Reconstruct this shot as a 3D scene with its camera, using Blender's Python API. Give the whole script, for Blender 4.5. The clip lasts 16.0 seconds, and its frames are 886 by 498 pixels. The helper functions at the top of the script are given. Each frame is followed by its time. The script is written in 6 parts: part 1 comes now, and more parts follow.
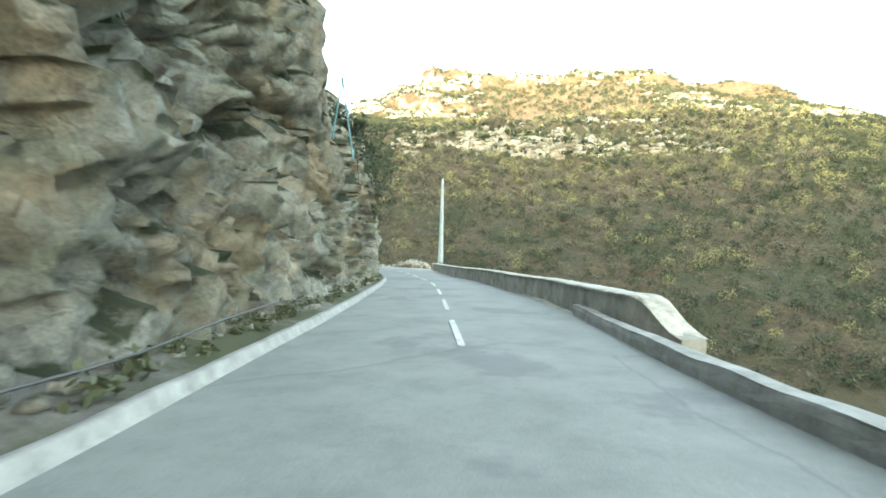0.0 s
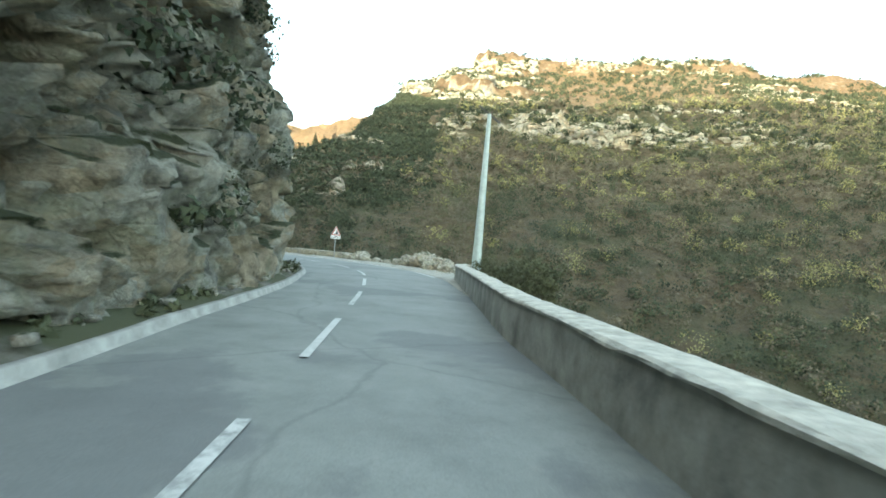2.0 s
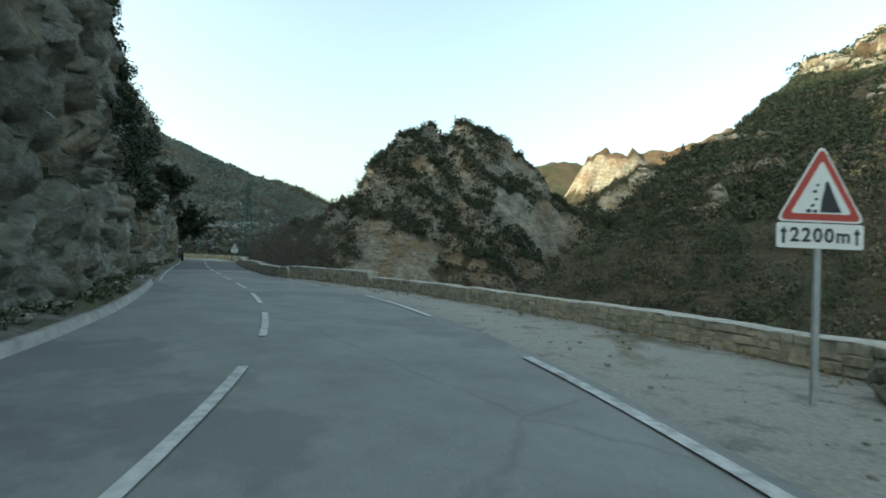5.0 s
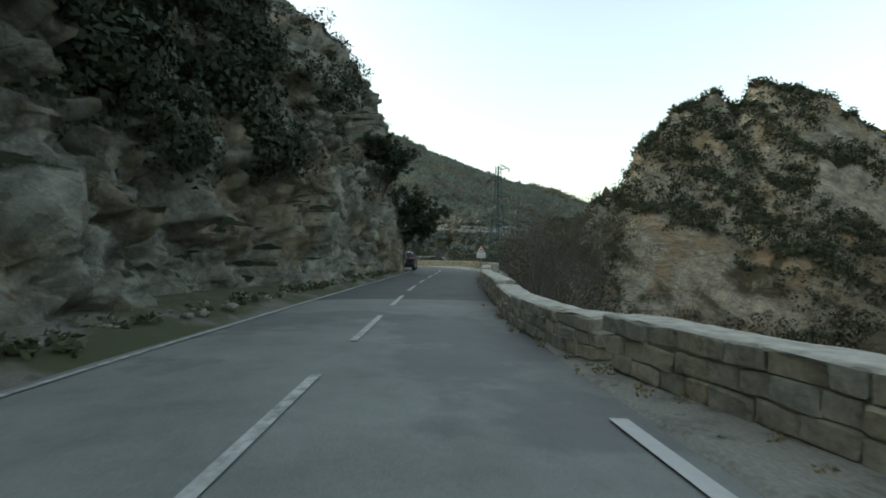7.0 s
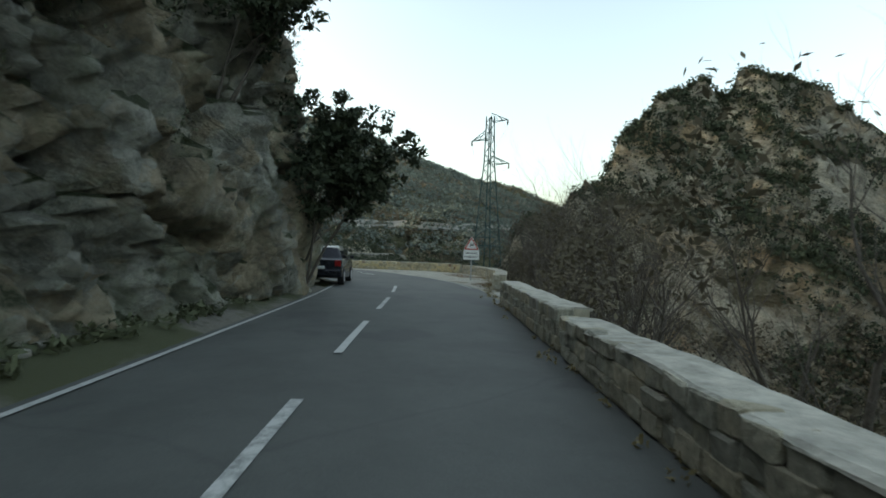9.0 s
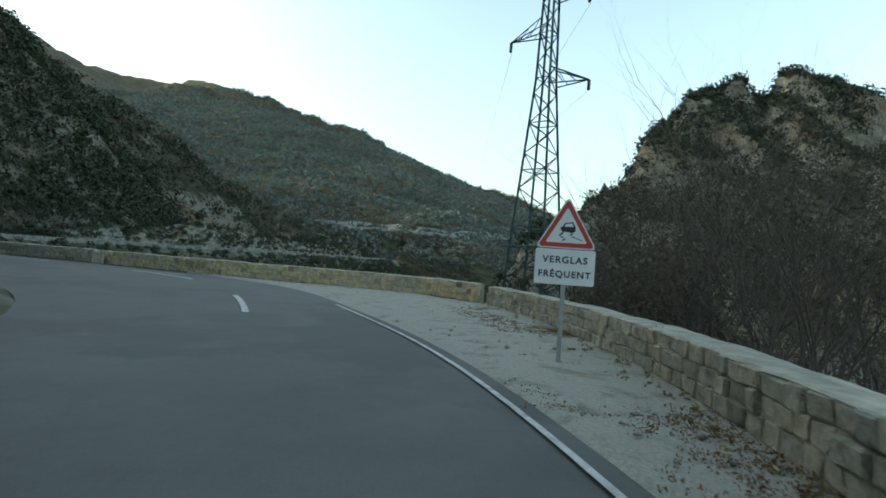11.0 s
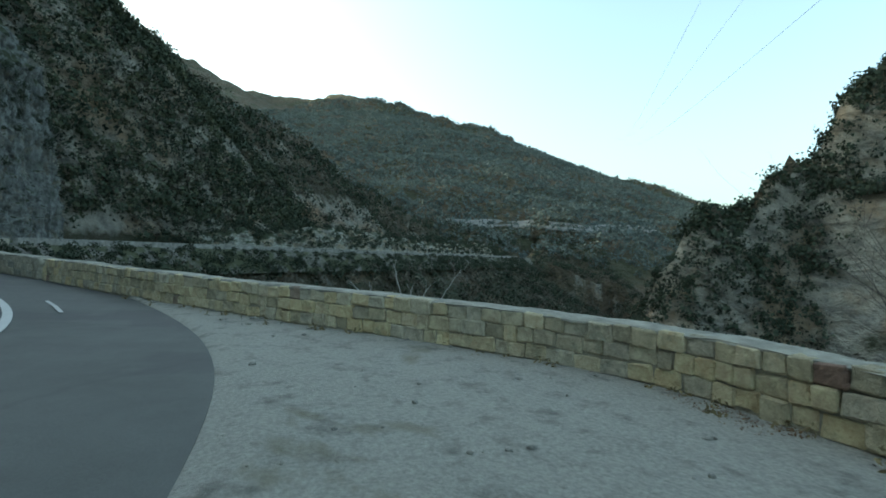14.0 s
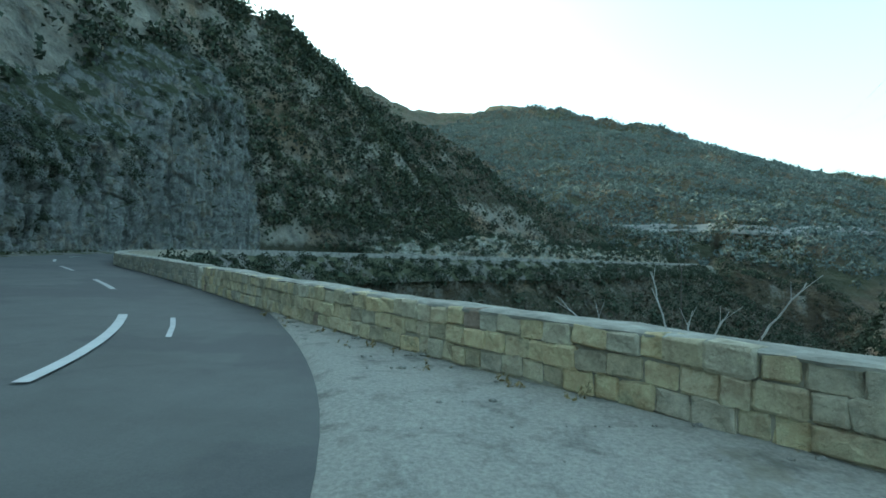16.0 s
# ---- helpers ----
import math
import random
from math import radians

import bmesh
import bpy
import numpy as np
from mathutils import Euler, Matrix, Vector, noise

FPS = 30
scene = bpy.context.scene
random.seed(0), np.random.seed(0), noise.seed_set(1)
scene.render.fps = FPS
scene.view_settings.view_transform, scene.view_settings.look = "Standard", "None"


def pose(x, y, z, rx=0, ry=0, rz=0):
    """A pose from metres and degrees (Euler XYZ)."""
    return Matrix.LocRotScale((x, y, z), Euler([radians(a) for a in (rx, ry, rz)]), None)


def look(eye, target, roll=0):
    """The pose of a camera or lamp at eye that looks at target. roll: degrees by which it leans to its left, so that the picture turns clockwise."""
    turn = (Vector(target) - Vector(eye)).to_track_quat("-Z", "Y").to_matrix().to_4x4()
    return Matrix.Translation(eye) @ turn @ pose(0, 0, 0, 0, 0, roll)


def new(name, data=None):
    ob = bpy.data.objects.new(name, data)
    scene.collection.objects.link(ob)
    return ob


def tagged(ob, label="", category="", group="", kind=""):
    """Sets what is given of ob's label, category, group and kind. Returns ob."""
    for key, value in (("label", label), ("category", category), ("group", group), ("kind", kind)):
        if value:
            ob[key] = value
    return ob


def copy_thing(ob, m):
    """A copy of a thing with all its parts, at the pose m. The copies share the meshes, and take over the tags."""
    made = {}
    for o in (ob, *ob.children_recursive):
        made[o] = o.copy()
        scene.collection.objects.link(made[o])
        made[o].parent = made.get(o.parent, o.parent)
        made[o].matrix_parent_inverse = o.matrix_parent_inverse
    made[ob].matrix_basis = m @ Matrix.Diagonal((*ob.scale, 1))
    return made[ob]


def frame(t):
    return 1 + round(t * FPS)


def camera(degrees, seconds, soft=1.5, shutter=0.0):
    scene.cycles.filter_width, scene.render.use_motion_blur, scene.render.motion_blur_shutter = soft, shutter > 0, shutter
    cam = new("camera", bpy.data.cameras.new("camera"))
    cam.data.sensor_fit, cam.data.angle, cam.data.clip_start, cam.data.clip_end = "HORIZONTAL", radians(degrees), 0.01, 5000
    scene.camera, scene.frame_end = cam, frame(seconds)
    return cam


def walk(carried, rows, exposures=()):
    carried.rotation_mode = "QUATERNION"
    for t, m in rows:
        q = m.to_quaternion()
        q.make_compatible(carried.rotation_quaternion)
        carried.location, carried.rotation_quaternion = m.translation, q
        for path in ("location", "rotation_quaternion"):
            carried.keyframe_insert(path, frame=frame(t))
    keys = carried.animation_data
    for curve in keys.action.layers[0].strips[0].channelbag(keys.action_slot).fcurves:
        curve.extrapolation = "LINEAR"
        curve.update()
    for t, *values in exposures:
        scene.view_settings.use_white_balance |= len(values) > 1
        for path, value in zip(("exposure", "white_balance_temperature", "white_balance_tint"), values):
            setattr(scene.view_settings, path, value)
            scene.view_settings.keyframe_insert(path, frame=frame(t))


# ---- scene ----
cam = camera(79.7, 16.0, soft=1.7, shutter=0.08)
PATH = [
    (0.0, (0.049, 0.022, 1.273), (0.048, 10.021, 1.429), 0.93),
    (0.5, (0.612, 7.157, 1.258), (1.436, 17.123, 1.297), 2.94),
    (1.0, (0.905, 14.139, 1.296), (1.436, 24.123, 1.444), 4.39),
    (1.5, (0.820, 20.894, 1.311), (0.609, 30.892, 1.364), 4.58),
    (2.0, (0.400, 27.813, 1.328), (-0.417, 37.780, 1.318), 4.47),
    (2.5, (-0.408, 34.333, 1.357), (-1.554, 44.267, 1.400), 4.34),
    (3.0, (-1.332, 40.717, 1.317), (-2.607, 50.635, 1.400), 4.87),
    (3.5, (-2.228, 46.541, 1.243), (-3.842, 56.409, 1.308), 4.60),
    (4.0, (-3.870, 51.944, 1.264), (-6.788, 61.508, 1.354), 3.62),
    (4.5, (-6.728, 56.890, 1.156), (-11.688, 65.573, 1.223), 2.97),
    (5.0, (-10.094, 60.893, 1.202), (-16.949, 68.171, 1.391), 2.16),
    (5.5, (-14.312, 64.450, 1.217), (-22.385, 70.350, 1.354), 1.17),
    (6.0, (-18.966, 67.246, 1.224), (-27.774, 71.980, 1.342), 0.70),
    (6.5, (-23.859, 69.462, 1.225), (-33.081, 73.327, 1.338), 0.53),
    (7.0, (-28.876, 71.294, 1.223), (-38.300, 74.637, 1.339), 0.60),
    (7.5, (-33.956, 72.951, 1.219), (-43.429, 76.153, 1.353), 0.94),
    (8.0, (-39.030, 74.743, 1.231), (-48.406, 78.220, 1.272), 1.27),
    (8.5, (-44.138, 76.467, 1.295), (-53.381, 80.283, 1.355), 2.63),
    (9.0, (-49.193, 78.472, 1.281), (-58.330, 82.537, 1.369), 1.58),
    (9.5, (-54.092, 80.535, 1.268), (-63.161, 84.747, 1.371), 1.23),
    (10.0, (-58.754, 82.554, 1.254), (-67.797, 86.820, 1.374), 1.43),
    (10.5, (-63.095, 84.439, 1.236), (-72.151, 88.676, 1.389), 2.27),
    (11.0, (-67.026, 86.111, 1.209), (-76.123, 90.255, 1.447), 4.13),
    (11.5, (-70.223, 87.508, 1.272), (-79.383, 91.514, 1.500), 3.91),
    (12.0, (-72.977, 88.685, 1.339), (-82.175, 92.604, 1.521), 2.86),
    (12.5, (-75.106, 89.479, 1.348), (-84.420, 93.117, 1.472), 2.69),
    (13.0, (-76.730, 89.947, 1.358), (-86.210, 93.128, 1.420), 3.05),
    (13.5, (-77.873, 90.138, 1.347), (-87.531, 92.732, 1.375), 2.99),
    (14.0, (-79.429, 90.265, 1.312), (-89.266, 92.064, 1.360), 2.68),
    (14.5, (-80.537, 90.157, 1.277), (-90.497, 91.053, 1.324), 2.60),
    (15.0, (-81.988, 90.014, 1.220), (-91.987, 89.884, 1.263), 2.17),
    (15.5, (-82.882, 89.837, 1.182), (-92.838, 88.907, 1.248), 2.18),
    (16.0, (-83.143, 89.796, 1.170), (-93.070, 88.594, 1.252), 2.13),
]
EXPOSURES = [(0.0, 3.7, 7100, -4), (1.0, 3.35, 7000, -4), (2.5, 3.05, 6600, -10), (3.5, 2.65, 6350, -11), (4.5, 2.2, 6450, -9), (5.0, 1.9, 6600, -7), (8.0, 1.95, 7400, 0), (11.0, 1.9, 6350, -8), (13.5, 1.9, 6100, -10), (15.0, 2.1, 5550, -17), (16.0, 2.35, 5450, -20)]
walk(cam, [(t, look(eye, target, roll)) for t, eye, target, roll in PATH], EXPOSURES)

# ---- light ----
SUN_AZ, SUN_EL = radians(152), radians(13.5)  # azimuth to the left of +y
sun_way = Vector((-math.sin(SUN_AZ) * math.cos(SUN_EL), math.cos(SUN_AZ) * math.cos(SUN_EL), math.sin(SUN_EL)))
world = bpy.data.worlds.new("world")
scene.world = world
world.use_nodes = True
wt = world.node_tree
sky = wt.nodes.new("ShaderNodeTexSky")
sky.sky_type, sky.sun_disc = "NISHITA", False
sky.sun_elevation, sky.sun_rotation = SUN_EL, -SUN_AZ
sky.altitude, sky.air_density, sky.dust_density, sky.ozone_density = 300, 1.0, 5.0, 1.0
haze = wt.nodes.new("ShaderNodeHueSaturation")
haze.inputs["Saturation"].default_value = 0.75
wt.links.new(sky.outputs[0], haze.inputs["Color"])
wt.links.new(haze.outputs[0], wt.nodes["Background"].inputs[0])
wt.nodes["Background"].inputs[1].default_value = 0.15
sun = new("sun", bpy.data.lights.new("sun", "SUN"))
sun.data.energy, sun.data.angle, sun.data.color = 1.25, radians(0.5), (1.0, 0.80, 0.58)
sun.matrix_basis = look(sun_way * 50, (0, 0, 0))


# ---- small maths ----
def hash3(ix, iy, iz, seed):
    n = (ix * 374761393 + iy * 668265263 + iz * 2147483647 + seed * 144665) & 0xFFFFFFFF
    n = ((n ^ (n >> 13)) * 1274126177) & 0xFFFFFFFF
    n = ((n ^ (n >> 16)) * 2246822519) & 0xFFFFFFFF
    return ((n ^ (n >> 15)) & 0xFFFFFF) / float(0xFFFFFF)


def vnoise(p, seed=0):
    """Value noise, -1 to 1, of points (n, 3)."""
    b = np.floor(p).astype(np.int64)
    f = p - b
    f = f * f * (3 - 2 * f)
    out = np.zeros(len(p))
    for c in range(8):
        d = (c & 1, (c >> 1) & 1, c >> 2)
        w = np.prod([f[:, k] if d[k] else 1 - f[:, k] for k in range(3)], axis=0)
        out += w * hash3(b[:, 0] + d[0], b[:, 1] + d[1], b[:, 2] + d[2], seed)
    return 2 * out - 1


def fbm(p, octaves=4, seed=0, gain=0.5):
    out, a, tot = np.zeros(len(p)), 1.0, 0.0
    for k in range(octaves):
        out += a * vnoise(p * 2.0 ** k + 17.3 * k, seed + k)
        tot += a
        a *= gain
    return out / tot


def cells(p, seed=0, blocky=False):
    """Random cells: how far inside a cell each point lies, the cell's random value and its lean."""
    b = np.floor(p).astype(np.int64)
    best, second, val, lean = np.full(len(p), 9.0), np.full(len(p), 9.0), np.zeros(len(p)), np.zeros(len(p))
    for dx in (-1, 0, 1):
        for dy in (-1, 0, 1):
            for dz in (-1, 0, 1):
                i, j, k = b[:, 0] + dx, b[:, 1] + dy, b[:, 2] + dz
                q = np.stack([i + hash3(i, j, k, seed), j + hash3(i, j, k, seed + 1), k + hash3(i, j, k, seed + 2)], 1)
                d = np.abs(p - q).max(1) if blocky else np.linalg.norm(p - q, axis=1)
                near = d < best
                second = np.where(near, best, np.minimum(second, d))
                best = np.where(near, d, best)
                val = np.where(near, hash3(i, j, k, seed + 3), val)
                tip = np.stack([hash3(i, j, k, seed + 4), hash3(i, j, k, seed + 5), hash3(i, j, k, seed + 6)], 1) - 0.5
                lean = np.where(near, ((p - q) * tip).sum(1), lean)
    return second - best, val, lean


def curve(pts, step):
    """A Catmull-Rom line through points (any number of columns), resampled every step metres."""
    p = np.array(pts, float)
    p = np.vstack([2 * p[0] - p[1], p, 2 * p[-1] - p[-2]])
    out = []
    for i in range(1, len(p) - 2):
        n = max(2, int(np.linalg.norm((p[i + 1] - p[i])[:2]) / step * 3))
        for u in np.linspace(0, 1, n, endpoint=False):
            a, b, c, d = p[i - 1:i + 3]
            out.append(0.5 * (2 * b + (c - a) * u + (2 * a - 5 * b + 4 * c - d) * u * u + (3 * b - a - 3 * c + d) * u ** 3))
    out = np.array(out + [p[-2]])
    s = np.r_[0, np.cumsum(np.linalg.norm(np.diff(out[:, :2], axis=0), axis=1))]
    t = np.linspace(0, s[-1], max(2, int(round(s[-1] / step)) + 1))
    return np.stack([np.interp(t, s, out[:, k]) for k in range(out.shape[1])], 1)


def left_of(line):
    """Unit normals to the left of a line (n, 2)."""
    d = np.gradient(line[:, :2], axis=0)
    d /= np.linalg.norm(d, axis=1)[:, None]
    return np.stack([-d[:, 1], d[:, 0]], 1)


def signed(line, q, chunk=20000):
    """Signed distance of points q (n, 2) from a line: left is positive; and the place along it, 0 to 1."""
    if len(line) > 60 and len(q) > 3000:
        out, par = signed(np.vstack([line[:-1:8], line[-1:]]), q)
        close = np.abs(out) < 40
        out[close], par[close] = signed_all(line, q[close])
        return out, par
    return signed_all(line, q, chunk)


def signed_all(line, q, chunk=20000):
    out, par = np.empty(len(q)), np.empty(len(q))
    a, d = line[:-1, :2], np.diff(line[:, :2], axis=0)
    l2 = (d * d).sum(1)
    for i in range(0, len(q), chunk):
        p = q[i:i + chunk]
        u = np.clip(((p[:, None] - a) * d).sum(2) / l2, 0, 1)
        off = p[:, None] - (a + u[..., None] * d)
        dist = np.linalg.norm(off, axis=2)
        k = dist.argmin(1)
        r = np.arange(len(p))
        cross = d[k, 0] * off[r, k, 1] - d[k, 1] * off[r, k, 0]
        out[i:i + chunk], par[i:i + chunk] = np.where(cross >= 0, 1, -1) * dist[r, k], (k + u[r, k]) / len(a)
    return out, par


def smooth(x, a, b):
    u = np.clip((x - a) / (b - a), 0, 1)
    return u * u * (3 - 2 * u)


# ---- mesh helpers ----
def mesh_of(name, verts, faces, material, flat=True, tint=None):
    me = bpy.data.meshes.new(name)
    verts, faces = np.asarray(verts, np.float32), np.asarray(faces, np.int32)
    me.vertices.add(len(verts))
    me.vertices.foreach_set("co", verts.ravel())
    k = faces.shape[1]
    me.loops.add(faces.size)
    me.loops.foreach_set("vertex_index", faces.ravel())
    me.polygons.add(len(faces))
    me.polygons.foreach_set("loop_start", np.arange(0, faces.size, k, dtype=np.int32))
    me.polygons.foreach_set("loop_total", np.full(len(faces), k, dtype=np.int32))
    if not flat:
        me.polygons.foreach_set("use_smooth", np.ones(len(faces), bool))
    if tint is not None:
        at = me.attributes.new("tint", "FLOAT", "POINT")
        at.data.foreach_set("value", np.asarray(tint, np.float32))
    me.update(calc_edges=True)
    me.materials.append(material)
    return me


def grid_faces(n, m):
    i, j = np.meshgrid(np.arange(n - 1), np.arange(m - 1), indexing="ij")
    a = (i * m + j).ravel()
    return np.stack([a, a + m, a + m + 1, a + 1], 1)


def part(name, bm, material, parent, label="", at=None):
    """Links a bmesh as one mesh object under a thing or part."""
    me = bpy.data.meshes.new(name)
    bm.to_mesh(me)
    bm.free()
    me.materials.append(material)
    ob = new(name, me)
    if at is not None:
        ob.matrix_basis = at
    ob.parent = parent
    if label:
        ob["label"] = label
    return ob


def thing(name, at, label, category, group="", kind=""):
    ob = new(name)
    ob.matrix_basis = at
    return tagged(ob, label, category, group, kind)


def box(bm, x0, y0, z0, x1, y1, z1, bevel=0.0, m=None):
    r = bmesh.ops.create_cube(bm, size=1, matrix=Matrix.LocRotScale(((x0 + x1) / 2, (y0 + y1) / 2, (z0 + z1) / 2), None, (abs(x1 - x0), abs(y1 - y0), abs(z1 - z0))))
    vs = r["verts"]
    if bevel:
        es = list({e for v in vs for e in v.link_edges})
        b = bmesh.ops.bevel(bm, geom=es, offset=bevel, segments=1, affect="EDGES", profile=0.5)
        vs = list({v for f in b["faces"] for v in f.verts} | {v for v in vs if v.is_valid})
    if m is not None:
        bmesh.ops.transform(bm, matrix=m, verts=vs)
    return bm


def rod(bm, a, b, r0, r1=None, sides=8):
    a, b = Vector(a), Vector(b)
    d = b - a
    m = Matrix.Translation((a + b) / 2) @ d.to_track_quat("Z", "Y").to_matrix().to_4x4()
    bmesh.ops.create_cone(bm, cap_ends=True, segments=sides, radius1=r0, radius2=r0 if r1 is None else r1, depth=d.length, matrix=m)
    return bm


# ---- materials ----
def nodes(name):
    m = bpy.data.materials.new(name)
    m.use_nodes = True
    t = m.node_tree
    return m, t, t.nodes["Principled BSDF"]


def add(t, kind, **values):
    n = t.nodes.new(kind)
    for k, v in values.items():
        n.inputs[k].default_value = v
    return n


def noise_tex(t, scale, detail=6, rough=0.6, where=None, distort=0.0):
    n = add(t, "ShaderNodeTexNoise", Scale=scale, Detail=detail, Roughness=rough, Distortion=distort)
    if where is not None:
        t.links.new(where, n.inputs["Vector"])
    return n


def ramp(t, source, stops):
    r = t.nodes.new("ShaderNodeValToRGB")
    e = r.color_ramp.elements
    while len(e) < len(stops):
        e.new(0.5)
    for el, (pos, col) in zip(e, stops):
        el.position, el.color = pos, (*col, 1) if len(col) == 3 else (col[0],) * 3 + (1,)
    t.links.new(source, r.inputs[0])
    return r


def mix(t, a, b, fac, blend="MIX"):
    n = t.nodes.new("ShaderNodeMix")
    n.data_type, n.blend_type = "RGBA", blend
    for sock, v in ((n.inputs[0], fac), (n.inputs[6], a), (n.inputs[7], b)):
        if hasattr(v, "is_linked"):
            t.links.new(v, sock)
        elif isinstance(v, (int, float)):
            sock.default_value = v
        else:
            sock.default_value = (*v, 1)
    return n.outputs[2]


def maths(t, op, a, b=0.0):
    n = t.nodes.new("ShaderNodeMath")
    n.operation = op
    for sock, v in zip(n.inputs, (a, b)):
        if hasattr(v, "is_linked"):
            t.links.new(v, sock)
        else:
            sock.default_value = v
    return n.outputs[0]


def bump(t, bsdf, height, strength=0.5, distance=0.05):
    b = add(t, "ShaderNodeBump", Strength=strength, Distance=distance)
    t.links.new(height, b.inputs["Height"])
    t.links.new(b.outputs[0], bsdf.inputs["Normal"])


def plain(name, colour, rough=0.6, metal=0.0, vary=0.15, scale=8.0, relief=0.0):
    m, t, b = nodes(name)
    at = t.nodes.new("ShaderNodeTexCoord").outputs["Object"]
    n = noise_tex(t, scale, where=at)
    lo, hi = [c * (1 - vary) for c in colour], [min(1, c * (1 + vary)) for c in colour]
    t.links.new(ramp(t, n.outputs[0], [(0.3, lo), (0.7, hi)]).outputs[0], b.inputs["Base Color"])
    b.inputs["Roughness"].default_value, b.inputs["Metallic"].default_value = rough, metal
    if relief:
        bump(t, b, noise_tex(t, scale * 6, where=at).outputs[0], relief, 0.02)
    return m


def ridged(t, scale, where, detail=9, rough=0.62):
    n = noise_tex(t, scale, detail, rough, where)
    n.noise_type = "RIDGED_MULTIFRACTAL"
    n.inputs["Lacunarity"].default_value, n.inputs["Offset"].default_value, n.inputs["Gain"].default_value = 2.1, 0.9, 1.6
    return n


def dipped(t, where, rx, rz, stretch=(1, 1, 1)):
    """The place turned so that joints and beds dip."""
    mp = t.nodes.new("ShaderNodeMapping")
    mp.inputs["Rotation"].default_value, mp.inputs["Scale"].default_value = (radians(rx), 0, radians(rz)), stretch
    t.links.new(where, mp.inputs["Vector"])
    return mp.outputs[0]


def blocks_tex(t, scale, where, feature="F1"):
    v = t.nodes.new("ShaderNodeTexVoronoi")
    v.feature = feature
    if feature == "F1":
        v.distance = "CHEBYCHEV"
    v.inputs["Scale"].default_value = scale
    t.links.new(where, v.inputs["Vector"])
    return v


def rock_material(name, grey, ochre, dark, ochre_amount=0.5, scale=1.0, moss=(0.05, 0.06, 0.025), moss_amount=0.35, streaks=0.0):
    """Limestone: grey blocks with ochre stains, dark joints and moss where it is flat enough."""
    m, t, b = nodes(name)
    geo = t.nodes.new("ShaderNodeNewGeometry")
    at = geo.outputs["Position"]
    big, mid, fine = noise_tex(t, 0.3 * scale, 7, 0.7, at), noise_tex(t, 1.4 * scale, 9, 0.72, at), noise_tex(t, 8 * scale, 8, 0.75, at)
    way = dipped(t, at, 32, 15, (1, 1, 1.25))
    way = mix(t, way, mid.outputs["Color"], 0.035)
    blk, sml = blocks_tex(t, 0.75 * scale, way), blocks_tex(t, 2.6 * scale, way)
    pick = t.nodes.new("ShaderNodeSeparateColor")
    t.links.new(blk.outputs["Color"], pick.inputs[0])
    pick2 = t.nodes.new("ShaderNodeSeparateColor")
    t.links.new(sml.outputs["Color"], pick2.inputs[0])
    warm = maths(t, "ADD", maths(t, "ADD", big.outputs[0], maths(t, "MULTIPLY", maths(t, "SUBTRACT", pick.outputs[0], 0.5), 0.22)), maths(t, "MULTIPLY", maths(t, "SUBTRACT", pick2.outputs[1], 0.5), 0.1))
    warm = ramp(t, warm, [(0.60 - 0.2 * ochre_amount, (0, 0, 0)), (0.72 - 0.2 * ochre_amount, (1, 1, 1))])
    pale = [min(1, c * 1.5) for c in grey]
    tone = maths(t, "ADD", mid.outputs[0], maths(t, "MULTIPLY", maths(t, "SUBTRACT", pick2.outputs[0], 0.5), 0.16))
    col = mix(t, ramp(t, tone, [(0.32, [c * 0.42 for c in grey]), (0.5, grey), (0.68, pale)]).outputs[0],
              ramp(t, tone, [(0.32, [c * 0.45 for c in ochre]), (0.66, [min(1, c * 1.15) for c in ochre])]).outputs[0], maths(t, "MULTIPLY", warm.outputs[0], 0.75))
    lichen = ramp(t, noise_tex(t, 0.9 * scale, 7, 0.7, at, 0.6).outputs[0], [(0.5, (0, 0, 0)), (0.62, (0.55, 0.55, 0.55))])
    col = mix(t, col, [c * k for c, k in zip(grey, (0.72, 0.78, 0.62))], lichen.outputs[0])
    rid = ridged(t, 0.8 * scale, way)
    crack = ramp(t, blocks_tex(t, 0.75 * scale, way, "DISTANCE_TO_EDGE").outputs["Distance"], [(0.0, (1, 1, 1)), (0.03, (0, 0, 0))])
    crack2 = ramp(t, blocks_tex(t, 2.6 * scale, way, "DISTANCE_TO_EDGE").outputs["Distance"], [(0.0, (1, 1, 1)), (0.05, (0, 0, 0))])
    joints = maths(t, "ADD", maths(t, "MULTIPLY", crack.outputs[0], 0.22), maths(t, "MULTIPLY", crack2.outputs[0], 0.12))
    col = mix(t, col, dark, maths(t, "MULTIPLY", joints, big.outputs[0]))
    stain = ramp(t, noise_tex(t, 1.7 * scale, 9, 0.78, at).outputs[0], [(0.5, (0, 0, 0)), (0.64, (1, 1, 1))])
    col = mix(t, col, dark, maths(t, "MULTIPLY", stain.outputs[0], 0.5))
    if streaks:
        run = noise_tex(t, 0.7, 7, 0.65, dipped(t, at, 0, 0, (1, 1, 0.09)), 0.4)
        col = mix(t, col, [c * 1.35 for c in grey], maths(t, "MULTIPLY", ramp(t, run.outputs[0], [(0.54, (0, 0, 0)), (0.64, (1, 1, 1))]).outputs[0], streaks))
        col = mix(t, col, dark, maths(t, "MULTIPLY", ramp(t, run.outputs[0], [(0.36, (1, 1, 1)), (0.47, (0, 0, 0))]).outputs[0], streaks))
    sep = t.nodes.new("ShaderNodeSeparateXYZ")
    t.links.new(geo.outputs["Normal"], sep.inputs[0])
